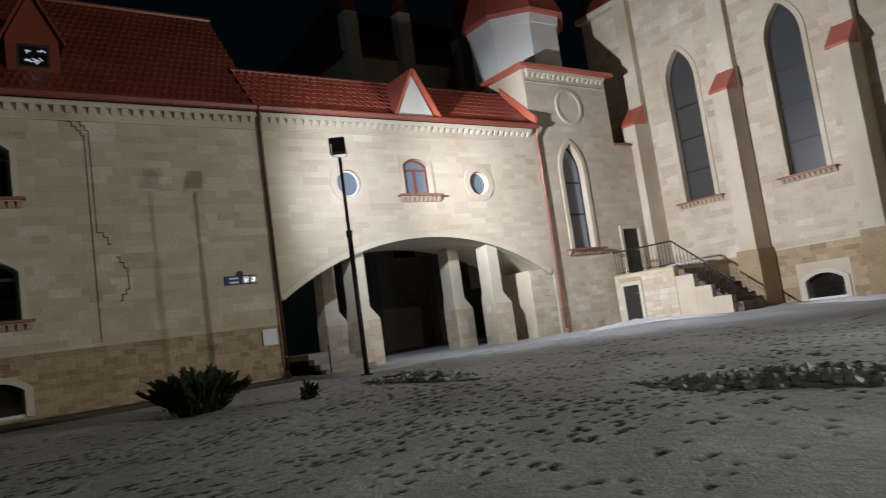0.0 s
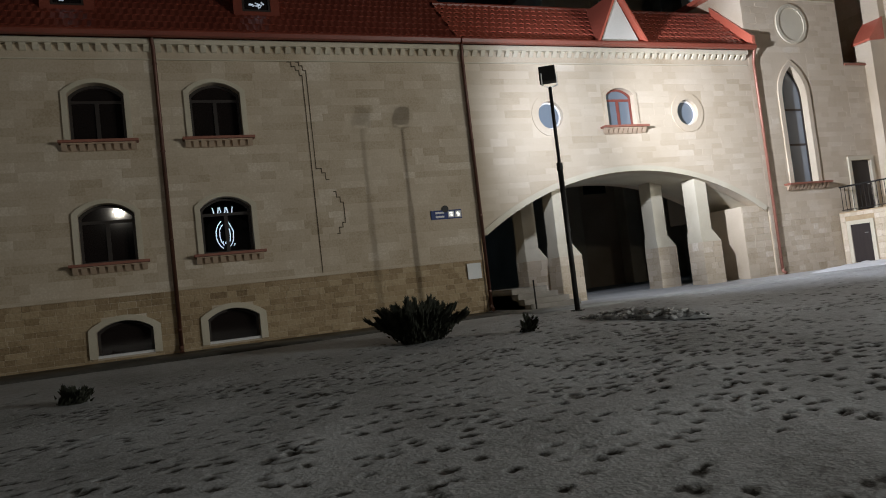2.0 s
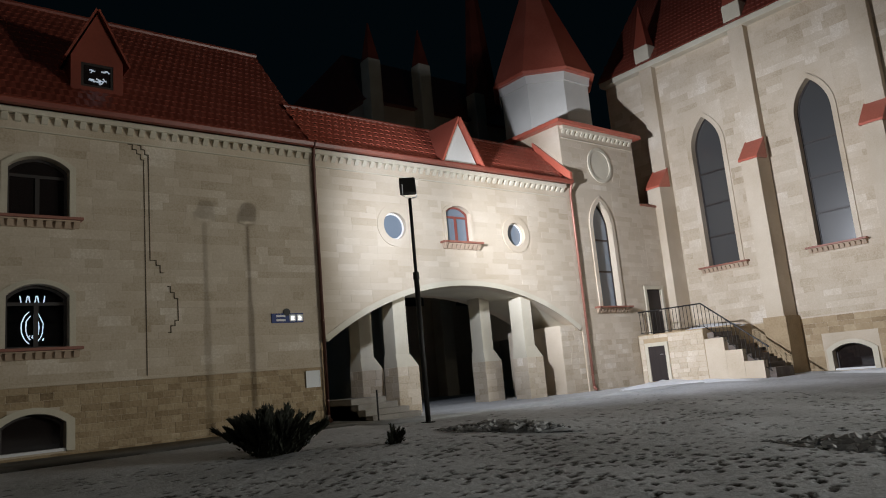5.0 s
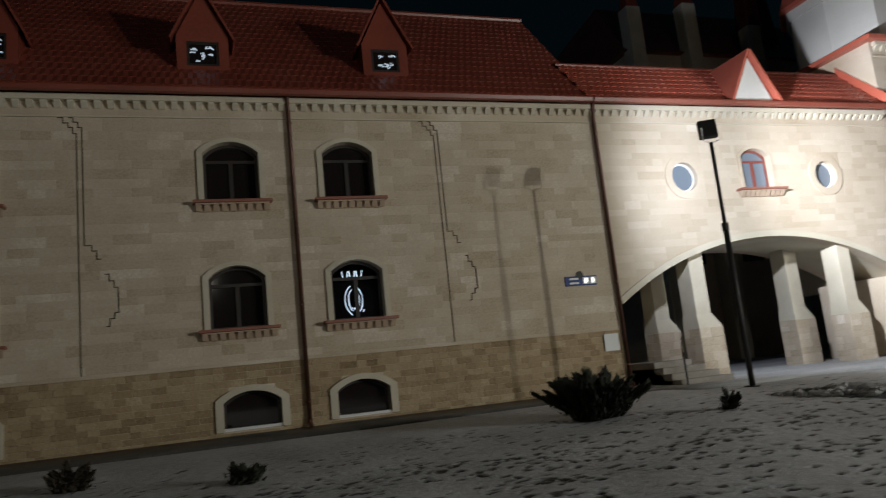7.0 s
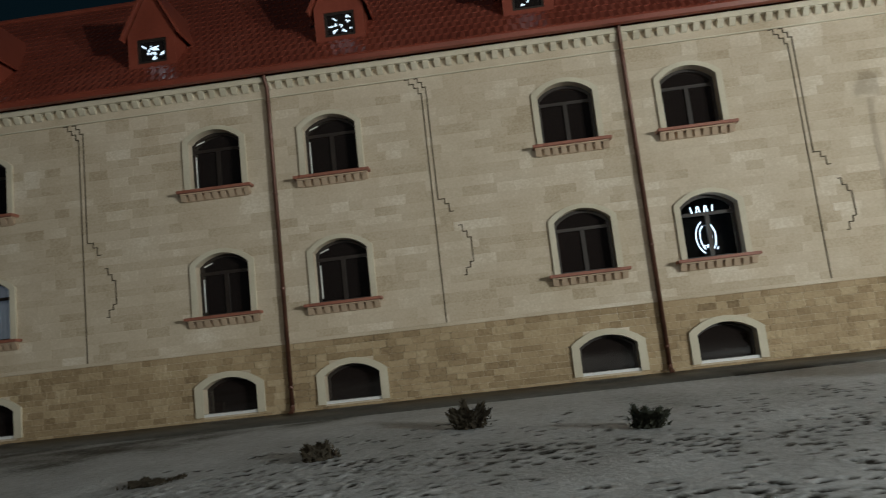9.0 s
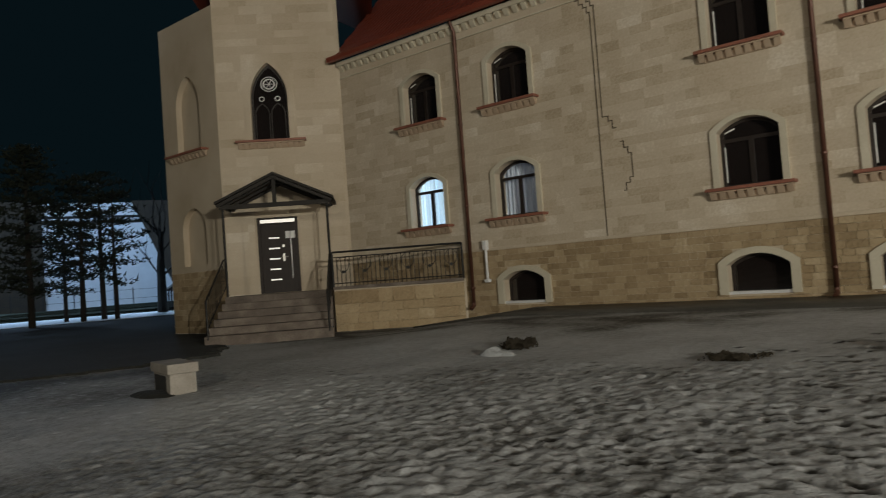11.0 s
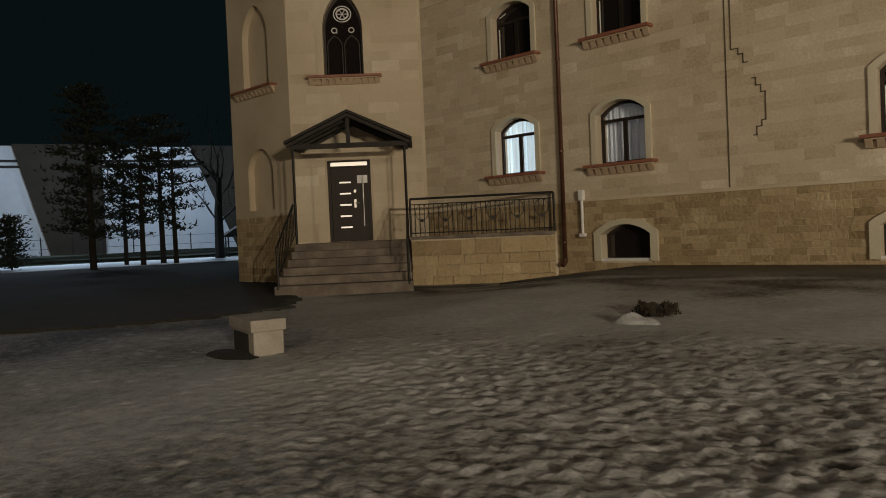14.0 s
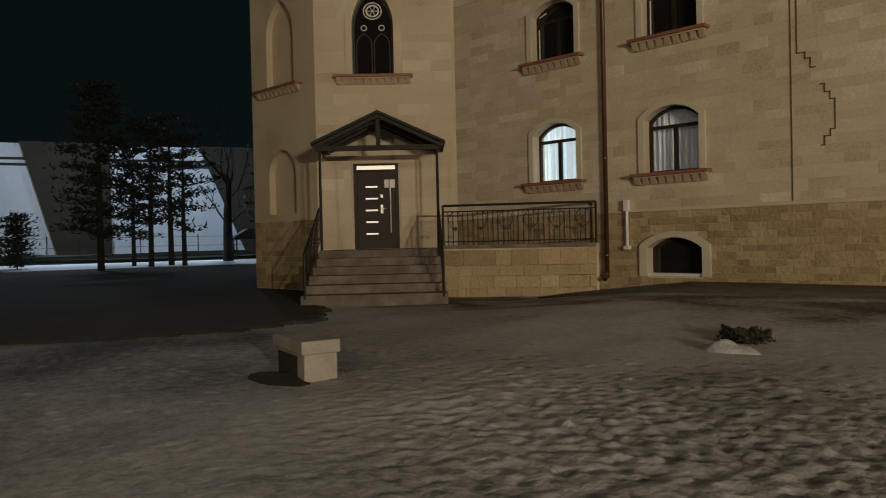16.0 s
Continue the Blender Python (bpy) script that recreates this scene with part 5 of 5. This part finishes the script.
    part("porch_lamp", boxes((-0.05, 0.05, -1.72, -1.62, 3.62, 3.72), bevel=0.02), M_WHITE, e)


porch()


def porch_stair():
    e = thing("porch_stair", "broad worn stone stair with iron handrails up to the entrance", "stair")
    e.matrix_world = FACE @ pose(PU, 0, 0)
    part("landing", boxes((-1.45, 1.45, -2.0, -0.02, -0.2, 1.075), bevel=0.012), M_STEP, e)
    for i in range(5):
        part("step", boxes((-1.45 - 0.02 * i, 1.45 + 0.02 * i, -2.0 - 0.46 * (i + 1), -2.0 - 0.46 * i, -0.2, 1.075 - 0.18 * (i + 1)), bevel=0.014), M_STEP, e)
    for s in (-1, 1):
        part("handrail", tube([(s * 1.42, -1.75, 2.1), (s * 1.42, -2.1, 2.05), (s * 1.44, -4.3, 1.02)], 0.025, 8), M_BLACK, e)
        part("lower_rail", tube([(s * 1.42, -1.75, 1.4), (s * 1.44, -4.3, 0.35)], 0.014, 6), M_BLACK, e)
        for i in range(13):
            y = -1.85 - i * 0.2
            zt = 2.1 - max(0.0, -y - 2.1) * 0.485
            part("baluster", tube([(s * 1.43, y, zt - 0.78), (s * 1.43, y, zt)], 0.012, 5), M_BLACK, e)
        part("newel", tube([(s * 1.44, -4.28, 0.1), (s * 1.44, -4.28, 1.05)], 0.03, 8), M_BLACK, e)


porch_stair()


def terrace():
    e = thing("terrace", "low sandstone terrace wall beside the porch with an iron railing", "terrace")
    a, b = Vector((-19.53, 18.03, 0)), Vector((-16.66, 20.0, 0))
    bm = bmesh.new()
    loop = [(-21.02, 20.1), (a.x, a.y), (b.x, b.y + 0.1)]
    lo = [bm.verts.new((x, y, -0.2)) for x, y in loop]
    hi = [bm.verts.new((x, y, 1.12)) for x, y in loop]
    bm.faces.new(lo[::-1])
    bm.faces.new(hi)
    for i in range(3):
        bm.faces.new((lo[i], lo[(i + 1) % 3], hi[(i + 1) % 3], hi[i]))
    part("masonry", bm, M_WALL, e)
    d = (b - a).normalized()
    nrm = Vector((d.y, -d.x, 0))
    length = (b - a).length
    r4 = random.Random(8)
    for p, q, v, t in stone_field([], 0.0, length, -0.1, 1.02, 0.28, 0.35, 0.75, r4):
        bm = bmesh.new()
        stone_block(bm, p, q, v, t, lambda u, w, k: tuple(a + d * u - nrm * k + Vector((0, 0, w))), 0.009)
        part("stone", bm, M_PLIO, e)
    bm = bmesh.new()
    cap = [a + nrm * 0.06, b + nrm * 0.06, b - nrm * 0.3, a - nrm * 0.3]
    lo = [bm.verts.new((q.x, q.y, 1.06)) for q in cap]
    hi = [bm.verts.new((q.x, q.y, 1.14)) for q in cap]
    bm.faces.new(lo)
    bm.faces.new(hi)
    for i in range(4):
        bm.faces.new((lo[i], lo[(i + 1) % 4], hi[(i + 1) % 4], hi[i]))
    part("coping", bm, M_STEP, e)
    for z, r in ((2.06, 0.028), (1.92, 0.014), (1.22, 0.014)):
        part("rail", tube([a + Vector((0, 0, z)), b + Vector((0, 0, z))], r, 8), M_BLACK, e)
    n = 30
    for i in range(n + 1):
        q = a + (b - a) * (i / n)
        part("baluster", tube([q + Vector((0, 0, 1.12)), q + Vector((0, 0, 2.06 if i % 30 == 0 else 1.92))], 0.03 if i % 30 == 0 else 0.011, 6), M_BLACK, e)
    for i in range(6):
        q = a + (b - a) * ((i + 0.5) / 6) + nrm * 0.02
        part("boss", tube([q + Vector((0, 0, 1.52)) - nrm * 0.02, q + Vector((0, 0, 1.52)) + nrm * 0.02], 0.045, 8), M_BLACK, e)
        pts = []
        for k in range(13):
            g = math.tau * k / 12
            pts.append(q + d * (0.16 * math.cos(g)) + Vector((0, 0, 1.72 + 0.2 * math.sin(g))))
        part("scroll", tube(pts, 0.01, 5), M_BLACK, e)


terrace()


def gas_pipe():
    e = thing("vent_pipe", "short white pipe fixed upright on the plinth", "pipe")
    e.location = (-15.92, Y0 - 0.05, 1.03)
    part("pipe", tube([(0, -0.04, 0), (0, -0.04, 1.0)], 0.035, 8), M_WHITE, e)
    part("cap", boxes((-0.06, 0.06, -0.1, 0.02, 0.78, 1.02), bevel=0.01), M_WHITE, e)
    part("foot", boxes((-0.07, 0.07, -0.1, 0.02, -0.06, 0.02), bevel=0.01), M_WHITE, e)


gas_pipe()

# ---- lit rooms behind two windows ----
def lit_room(c, s, colour, strength, label):
    e = thing("curtain", label, "curtain")
    e.location = (c, Y0 + 0.42, s)
    bm = bmesh.new()
    n = 40
    lo = [bm.verts.new((-0.6 + 1.2 * i / n, 0.03 * math.sin(i * 1.3) + 0.015 * math.sin(i * 2.9), 0.0)) for i in range(n + 1)]
    hi = [bm.verts.new((v.co.x, v.co.y, 1.4)) for v in lo]
    for i in range(n):
        bm.faces.new((lo[i], lo[i + 1], hi[i + 1], hi[i]))
    res = bmesh.ops.extrude_face_region(bm, geom=bm.faces[:])
    bmesh.ops.translate(bm, vec=(0, 0.006, 0), verts=[v for v in res["geom"] if isinstance(v, bmesh.types.BMVert)])
    part("cloth", bm, glow("backlit_cloth", colour, strength), e)


M_CLEAR = bpy.data.materials.new("clear_glass")
M_CLEAR.use_nodes = True
pb = M_CLEAR.node_tree.nodes["Principled BSDF"]
pb.inputs["Transmission Weight"].default_value, pb.inputs["Roughness"].default_value, pb.inputs["IOR"].default_value = 1.0, 0.0, 1.05


def clear_window(c, s):
    """Swap the dark pane of the window at c, s for a clear one."""
    for ob in list(bpy.data.objects):
        if ob.name.startswith("window_") and ob.parent is None and abs(ob.matrix_basis.translation.x - c) < 0.05 and abs(ob.matrix_basis.translation.z - s) < 0.05:
            for ch in ob.children:
                if ch.name.startswith("pane"):
                    me = ch.data.copy()
                    me.materials.clear()
                    me.materials.append(M_CLEAR)
                    ch.data = me
                    ch.visible_shadow = False


PALE_SASH = boxes((-0.53, -0.505, 0.185, 0.199, 0.12, 0.86), (-0.5, -0.3, 0.185, 0.199, 1.13, 1.16))
for v in PALE_SASH.verts:
    if v.co.z > 1.0:
        v.co.z += 0.35 * (v.co.x + 0.5)
sash_mesh = bpy.data.meshes.new("sash_edge")
PALE_SASH.to_mesh(sash_mesh)
PALE_SASH.free()
sash_mesh.materials.append(M_WHITE)
for ob in [o for o in bpy.data.objects if o.name.startswith("window_") and o.parent is None]:
    x, z = ob.matrix_basis.translation.x, ob.matrix_basis.translation.z
    if any(abs(x - c) < 0.05 for c in WINX[2:]) and (abs(z - UP) < 0.05 or (abs(z - LOW) < 0.05 and x > -12)):
        part("sash_edge", sash_mesh, M_WHITE, ob, "pale edge of an inner sash")
FX, EX, DX = WINX[4], WINX[5], WINX[1]
lit_room(FX, LOW, (0.66, 0.86, 1.0), 0.5, "thin white curtain lit from the room behind")
lit_room(EX, LOW, (0.5, 0.56, 0.66), 0.03, "dim grey curtain behind the window")
clear_window(FX, LOW)
clear_window(EX, LOW)
clear_window(DX, LOW)


def pane_reflection(x, z):
    """Glowing white loops behind the clear pane, in place of lamp reflections in it."""
    e = thing("light_garland", "glowing white loops standing in for reflections in the window glass", "light garland")
    e.location = (x, Y0 + 0.34, z)
    glowing = glow("reflection_glow", (0.80, 0.92, 1.0), 2.2)
    r9 = random.Random(2)
    for rx, rz in ((0.21, 0.36), (0.13, 0.27)):
        pts = [(rx * math.cos(math.tau * k / 24) + r9.uniform(-0.01, 0.01), 0, 0.48 + rz * math.sin(math.tau * k / 24)) for k in range(25)]
        part("loop", tube(pts[7:18], 0.011, 5), glowing, e)
        part("loop", tube(pts[19:] + pts[1:6], 0.011, 5), glowing, e)
    for k in range(3):
        c = -0.17 + 0.17 * k
        part("swag", tube([(c - 0.075, 0, 1.18), (c - 0.045, 0, 1.02), (c, 0, 0.97), (c + 0.045, 0, 1.02), (c + 0.07, 0, 1.18)], 0.012, 5), glowing, e)
    for k in range(5):
        q = (r9.uniform(-0.25, 0.25), 0, r9.uniform(0.12, 0.28))
        part("drop", tube([q, (q[0] + 0.03, 0, q[2] + 0.05)], 0.014, 5), glowing, e)


pane_reflection(DX - 0.05, LOW)


def dormer_reflections(x, seed):
    e = thing("dormer_ornament", "small glowing white shapes standing in for reflections in a dormer pane", "light ornament", "dormer ornaments")
    e.location = (x, 20.75, 8.86)
    r9 = random.Random(seed)
    glowing = bpy.data.materials.get("dormer_reflection_glow") or glow("dormer_reflection_glow", (0.85, 0.93, 1.0), 0.55)
    # glowing squiggles stand in for bright reflections in the dormer pane
    for k in range(11):
        a, b = r9.uniform(-0.24, 0.24), r9.uniform(0.24, 0.62)
        n = r9.randrange(3, 6)
        pts = [(a + r9.uniform(-0.07, 0.07), -0.004, b + r9.uniform(-0.05, 0.05)) for _ in range(n)]
        part("ornament", tube(pts, 0.018, 5), glowing, e)


for k, x in enumerate(DORMERS):
    dormer_reflections(x, k)

# ---- plants ----
def juniper(cx, cy, rad, h, n, label, seed, mat=None, cat="shrub"):
    """A spreading shrub of many feathery sprays."""
    r5 = random.Random(seed)
    base = float(ground_height(np.float64(cx), np.float64(cy))) - 0.02
    e = thing("shrub", label, cat)
    e.location = (cx, cy, base)
    for k in range(5):
        a = math.tau * k / 5 + r5.uniform(-0.4, 0.4)
        part("stem", tube([(0, 0, 0), (0.3 * rad * math.cos(a), 0.3 * rad * math.sin(a), h * 0.35), (0.6 * rad * math.cos(a), 0.6 * rad * math.sin(a), h * 0.6)], [0.03 * h + 0.004, 0.02 * h, 0.006], 6), M_BARK, e)
    bm = bmesh.new()
    for k in range(max(9, n // 5)):
        a = r5.uniform(0, math.tau)
        tilt = r5.random() ** 0.55
        reach = rad * r5.uniform(0.75, 1.12) * tilt
        top = h * r5.uniform(0.72, 1.05) * (1.0 - 0.34 * tilt ** 3)
        side = Vector((-math.sin(a), math.cos(a), 0)) * r5.uniform(-0.12, 0.12) * rad
        for m in range(18):
            f = (m + 1) / 18
            c = Vector((math.cos(a) * reach * f, math.sin(a) * reach * f, top * f ** 1.25)) + side * f * f
            for _ in range(13):
                wide = (0.11 if n > 100 else 0.26) * rad * (1.1 - f)
                p = c + Vector((r5.gauss(0, wide), r5.gauss(0, wide), r5.gauss(0, wide * 0.7 * min(1.0, h / rad))))
                v = Vector((math.cos(a) * tilt, math.sin(a) * tilt, 0.9)) + Vector((r5.uniform(-1, 1), r5.uniform(-1, 1), r5.uniform(-0.5, 0.6))) * 0.55
                v.normalize()
                ln = r5.uniform(0.07, 0.16) * (0.4 + rad * 0.6) * min(1.0, 0.3 + h / rad)
                sd = v.orthogonal().normalized() * ln * 0.3
                p.z = max(p.z, 0.0)
                bm.faces.new([bm.verts.new(p - sd), bm.verts.new(p + sd), bm.verts.new(p + v * ln)])
    part("foliage", bm, mat or M_JUN, e, "dark spiky foliage")
    return e


juniper(4.35, 14.95, 0.95, 0.8, 330, "large dark spreading juniper standing in the snow", 1)
juniper(5.95, 13.55, 0.2, 0.34, 26, "tiny dark shrub in the snow", 2)
juniper(-1.62, 13.85, 0.3, 0.24, 36, "low ragged dark shrub in the snow", 3)
juniper(-3.85, 15.4, 0.32, 0.38, 70, "small rounded brown shrub in the snow", 4, M_DRY)
juniper(-5.72, 13.95, 0.32, 0.2, 44, "small dry brown shrub in the snow", 5, M_DRY)
juniper(-7.75, 13.4, 0.44, 0.07, 40, "flat patch of dark dry leaves in the snow", 6, M_DRY)
juniper(-11.2, 14.15, 0.44, 0.14, 50, "low dry clump beside a lump of snow", 7, M_DRY)
drift("snow_lump", -11.05, 13.4, 0.4, 0.2, 0.09, "small grey-white lump of snow by a dry clump", 21, M_GROUND, 0.7)


def block():
    e = thing("concrete_block", "long low concrete block with a cap, half sunk in trodden snow", "concrete block")
    e.matrix_world = pose(-13.82, 10.1, 0.0, 0, 0, -15)
    part("body", boxes((-0.66, 0.14, -0.17, 0.17, -0.12, 0.2), bevel=0.012), M_CONC, e)
    # flat panel that paints the shade of the block's hollow side
    part("vent_opening", boxes((-0.6, -0.04, -0.175, -0.15, -0.1, 0.17)), M_DARK, e, "flat dark panel for the shaded hollow side")
    part("cap", boxes((-0.7, 0.16, -0.2, 0.2, 0.2, 0.33), bevel=0.01), M_CONC, e, "pale concrete cap slab")


block()
# low dark patch laid down as the block's shadow
drift("soil_patch", -14.1, 9.88, 0.6, 0.28, 0.035, "dark patch for the shadow beside the concrete block", 31, M_LAWN)


# ---- distance ----
def pine(x, y, h, seed, label="dark pine tree beside the road", bare=0.3, pads=24, spread=0.24):
    """A pine with a clear stem and loose flat pads of needles on its limbs."""
    r6 = random.Random(seed)
    e = thing("pine_tree", label, "tree", "trees by the road")
    e.location = (x, y, -0.1)
    lean = r6.uniform(-0.25, 0.25)
    part("trunk", tube([(0, 0, -0.2), (lean * 0.4, 0, h * 0.4), (lean, 0.1, h * 0.97)], [0.02 * h, 0.016 * h, 0.03], 8), M_BARK, e)
    bm = bmesh.new()
    for k in range(pads):
        f = bare + (1 - bare) * (k + r6.random()) / pads
        a = k * 2.4 + r6.uniform(-0.5, 0.5)
        reach = h * spread * (0.25 + 0.75 * math.sin(math.pi * min(1.0, 0.22 + 0.8 * (f - bare) / (1 - bare)))) * r6.uniform(0.5, 1.1)
        d = Vector((math.cos(a), math.sin(a), 0.12))
        root = Vector((lean * f, 0, f * h))
        if k % 2 == 0:
            part("limb", tube([root, root + d * reach * 0.6, root + d * reach + Vector((0, 0, 0.15))], [0.05, 0.035, 0.015], 5), M_BARK, e)
        for _ in range(70):
            g = r6.random() ** 0.6
            p = root + d * reach * g + Vector((r6.gauss(0, 0.2 + 0.3 * g), r6.gauss(0, 0.2 + 0.3 * g), r6.gauss(0.05, 0.1)))
            v = (d * 0.5 + Vector((r6.uniform(-1, 1), r6.uniform(-1, 1), r6.uniform(-0.2, 0.9)))).normalized() * r6.uniform(0.18, 0.42)
            sd = v.orthogonal().normalized() * 0.07
            bm.faces.new([bm.verts.new(q) for q in (p - sd, p + sd, p + v)])
    part("crown", bm, M_HEDGE, e)


def bare_tree(x, y, h, seed):
    r7 = random.Random(seed)
    e = thing("bare_tree", "leafless dark tree beside the road", "tree", "trees by the road")
    e.location = (x, y, -0.1)
    part("trunk", tube([(0, 0, -0.2), (0.05, 0, h * 0.35), (0.2, 0.1, h * 0.6)], [0.42, 0.32, 0.2], 8), M_BARK, e)
    for k in range(9):
        a = r7.uniform(0, math.tau)
        z = h * r7.uniform(0.25, 0.6)
        q = Vector((0.1, 0.05, z))
        pts = [q]
        d = Vector((math.cos(a), math.sin(a), 0.9))
        for _ in range(4):
            d = (d + Vector((r7.uniform(-0.4, 0.4), r7.uniform(-0.4, 0.4), 0.25))).normalized()
            pts.append(pts[-1] + d * h * 0.13)
        limb = part("limb", tube(pts, [0.1, 0.075, 0.05, 0.03, 0.012], 6), M_BARK, e)
        for j in (1, 2, 3):
            dd = (d + Vector((r7.uniform(-1, 1), r7.uniform(-1, 1), 0.3))).normalized()
            part("twig", tube([pts[j], pts[j] + dd * h * 0.1, pts[j] + dd * h * 0.18 + Vector((0, 0, 0.3))], [0.03, 0.02, 0.008], 5), M_BARK, limb)


def hall():
    """The big pale hall across the road, its front at a right angle to the view along the road."""
    e = thing("hall_building", "large pale hall with leaning brown piers beyond the road", "building")
    view = Matrix.Translation((-7.3, 5.5, -0.1)) @ Matrix(((0.394, -0.919, 0, 0), (0.919, 0.394, 0, 0), (0, 0, 1, 0), (0, 0, 0, 1)))
    e.matrix_world = view @ pose(0, 78, 0)
    part("wall", boxes((-60, 30, 0, 12, -0.3, 11.3)), textured("pale_cladding", [(0.0, (0.55, 0.58, 0.62)), (1.0, (0.75, 0.78, 0.82))], 0.7, grain=2, blotch=0.15), e)
    for z in (9.85, 9.3):
        part("band", boxes((-60, 30, -0.15, 0, z - 0.12, z + 0.12)), M_BLACK, e)
    for loop in ([(-9.2, 11.4), (-1.6, 11.4), (-1.6, -0.3), (-6.1, -0.3)], [(6.6, 11.4), (18.0, 11.4), (16.0, -0.3), (11.4, -0.3)]):
        bm = bmesh.new()
        lo = [bm.verts.new((a, -0.6, b)) for a, b in loop]
        hi = [bm.verts.new((a, 0.0, b)) for a, b in loop]
        bm.faces.new(lo)
        bm.faces.new(hi)
        for i in range(4):
            bm.faces.new((lo[i], lo[(i + 1) % 4], hi[(i + 1) % 4], hi[i]))
        part("pier", bm, textured("brown_cladding", [(0.0, (0.022, 0.016, 0.01)), (1.0, (0.045, 0.032, 0.018))], 0.8, grain=3), e, "brown leaning pier")
    sn = tagged(part("road_far", boxes((-60, 30, 49, 66, -0.05, 0.1)), M_SNOW), "snow-white road beyond the dark lawn", "road", kind="structure")
    sn.matrix_world = view
    hd = tagged(part("hedge", hedge_mesh(-45, 14), M_HEDGE), "clipped dark hedge along the road", "hedge")
    hd.matrix_world = view @ pose(0, 67, 0)
    fe = thing("fence", "thin dark wire fence along the road", "fence")
    fe.matrix_world = view @ pose(0, 69, 0)
    for i in range(22):
        part("post", tube([(-40 + i * 2.4, 0, 0), (-40 + i * 2.4, 0, 2.4)], 0.05, 5), M_BLACK, fe)
    for z in (0.6, 1.4, 2.2):
        part("wire", tube([(-40, 0, z), (10.4, 0, z)], 0.02, 4), M_BLACK, fe)
    ga = thing("gazebo", "small dark gazebo with a pitched roof in the snow", "gazebo")
    ga.matrix_world = view @ pose(9.1, 63, 0.08) @ Matrix.Diagonal((0.75, 0.75, 0.9, 1))
    for x in (-1.4, 1.4):
        for y in (-1.2, 1.2):
            part("post", boxes((x - 0.08, x + 0.08, y - 0.08, y + 0.08, 0, 1.9)), M_WOOD, ga)
    bm = boxes((-2.1, 2.1, -1.8, 1.8, 1.9, 2.9))
    for v in bm.verts:
        if v.co.z > 2.5:
            v.co.x *= 0.1
    part("roof", bm, M_WOOD, ga)
    part("rail", boxes((-1.4, 1.4, -1.25, -1.15, 0.7, 0.8)), M_WOOD, ga)
    for px, dd, hh, sd, bare, pads, spread in ((-1.5, 45, 10.5, 1, 0.16, 44, 0.25), (1.2, 50, 9.4, 2, 0.26, 22, 0.27), (2.5, 52, 10.2, 3, 0.34, 20, 0.3), (3.2, 50, 8.6, 4, 0.26, 18, 0.3),
                                               (0.2, 53, 8.0, 5, 0.2, 18, 0.22), (10.6, 58, 9.6, 6, 0.2, 34, 0.22), (-6.8, 55, 3.5, 7, 0.08, 20, 0.26), (-10.2, 56, 2.4, 8, 0.08, 16, 0.26)):
        p = view @ Vector((px, dd, 0))
        pine(p.x, p.y, hh, sd, bare=bare, pads=pads, spread=spread)
    p = view @ Vector((7.1, 60, 0))
    bare_tree(p.x, p.y, 11.0, 3)


def hedge_mesh(x0, x1):
    bm = boxes((x0, x1, -0.5, 0.5, 0, 0.8))
    bmesh.ops.subdivide_edges(bm, edges=bm.edges[:], cuts=5, use_grid_fill=True)
    r8 = random.Random(4)
    for v in bm.verts:
        v.co += Vector((r8.uniform(-0.3, 0.3), r8.uniform(-0.1, 0.1), r8.uniform(-0.1, 0.12)))
    return bm


hall()


def far_church():
    """The unlit body of the church behind the bridge."""
    e = thing("church_nave", "unlit church body with dark roofs and pinnacles behind the bridge", "church")
    part("wall", boxes((19.0, 34.0, 33.0, 60.0, -0.3, 16.0)), M_WALL, e)
    bm = bmesh.new()
    vs = [bm.verts.new(q) for q in ((18.6, 32.6, 16.0), (34.4, 32.6, 16.0), (34.4, 60.0, 16.0), (18.6, 60.0, 16.0), (21.5, 39.0, 21.8), (34.0, 39.0, 21.8))]
    for f in ((0, 1, 5, 4), (0, 4, 3), (4, 5, 2, 3), (1, 2, 5), (0, 3, 2, 1)):
        bm.faces.new([vs[i] for i in f])
    part("roof", bm, M_ROOF, e)
    for x, z in ((19.2, 18.2), (22.6, 18.6), (26.6, 17.6)):
        part("pinnacle", boxes((x - 0.4, x + 0.4, 32.2, 33.0, -0.3, z), bevel=0.05), M_TRIM, e)
        bm = boxes((x - 0.35, x + 0.35, 32.25, 32.95, z, z + 2.2))
        for v in bm.verts:
            if v.co.z > z + 1:
                v.co.x, v.co.y = x + (v.co.x - x) * 0.08, 32.6 + (v.co.y - 32.6) * 0.08
        part("pinnacle_spire", bm, M_ROOF, e)
    part("spire", frustum(30.0, 35.6, 1.3, 16.0, 0.0, 31.0), M_ROOF, e, "slim dark spire")
    for i, x in enumerate((21.0, 24.6)):
        part("window", slab(pointed_loop(x, 5.0, 11.0, 1.3, 1.3), [], 0.1, lambda u, v, w: (u, 32.92 + w, v)), M_GLASS_G, e)


far_church()

# ---- plinth stones that can be told apart ----
for p, q, v, t in near_rects:
    bm = bmesh.new()
    stone_block(bm, p, q, v, t, to_wall, 0.018 * rng.uniform(0.4, 1.3))
    part("stone", bm, M_PLIO, north)
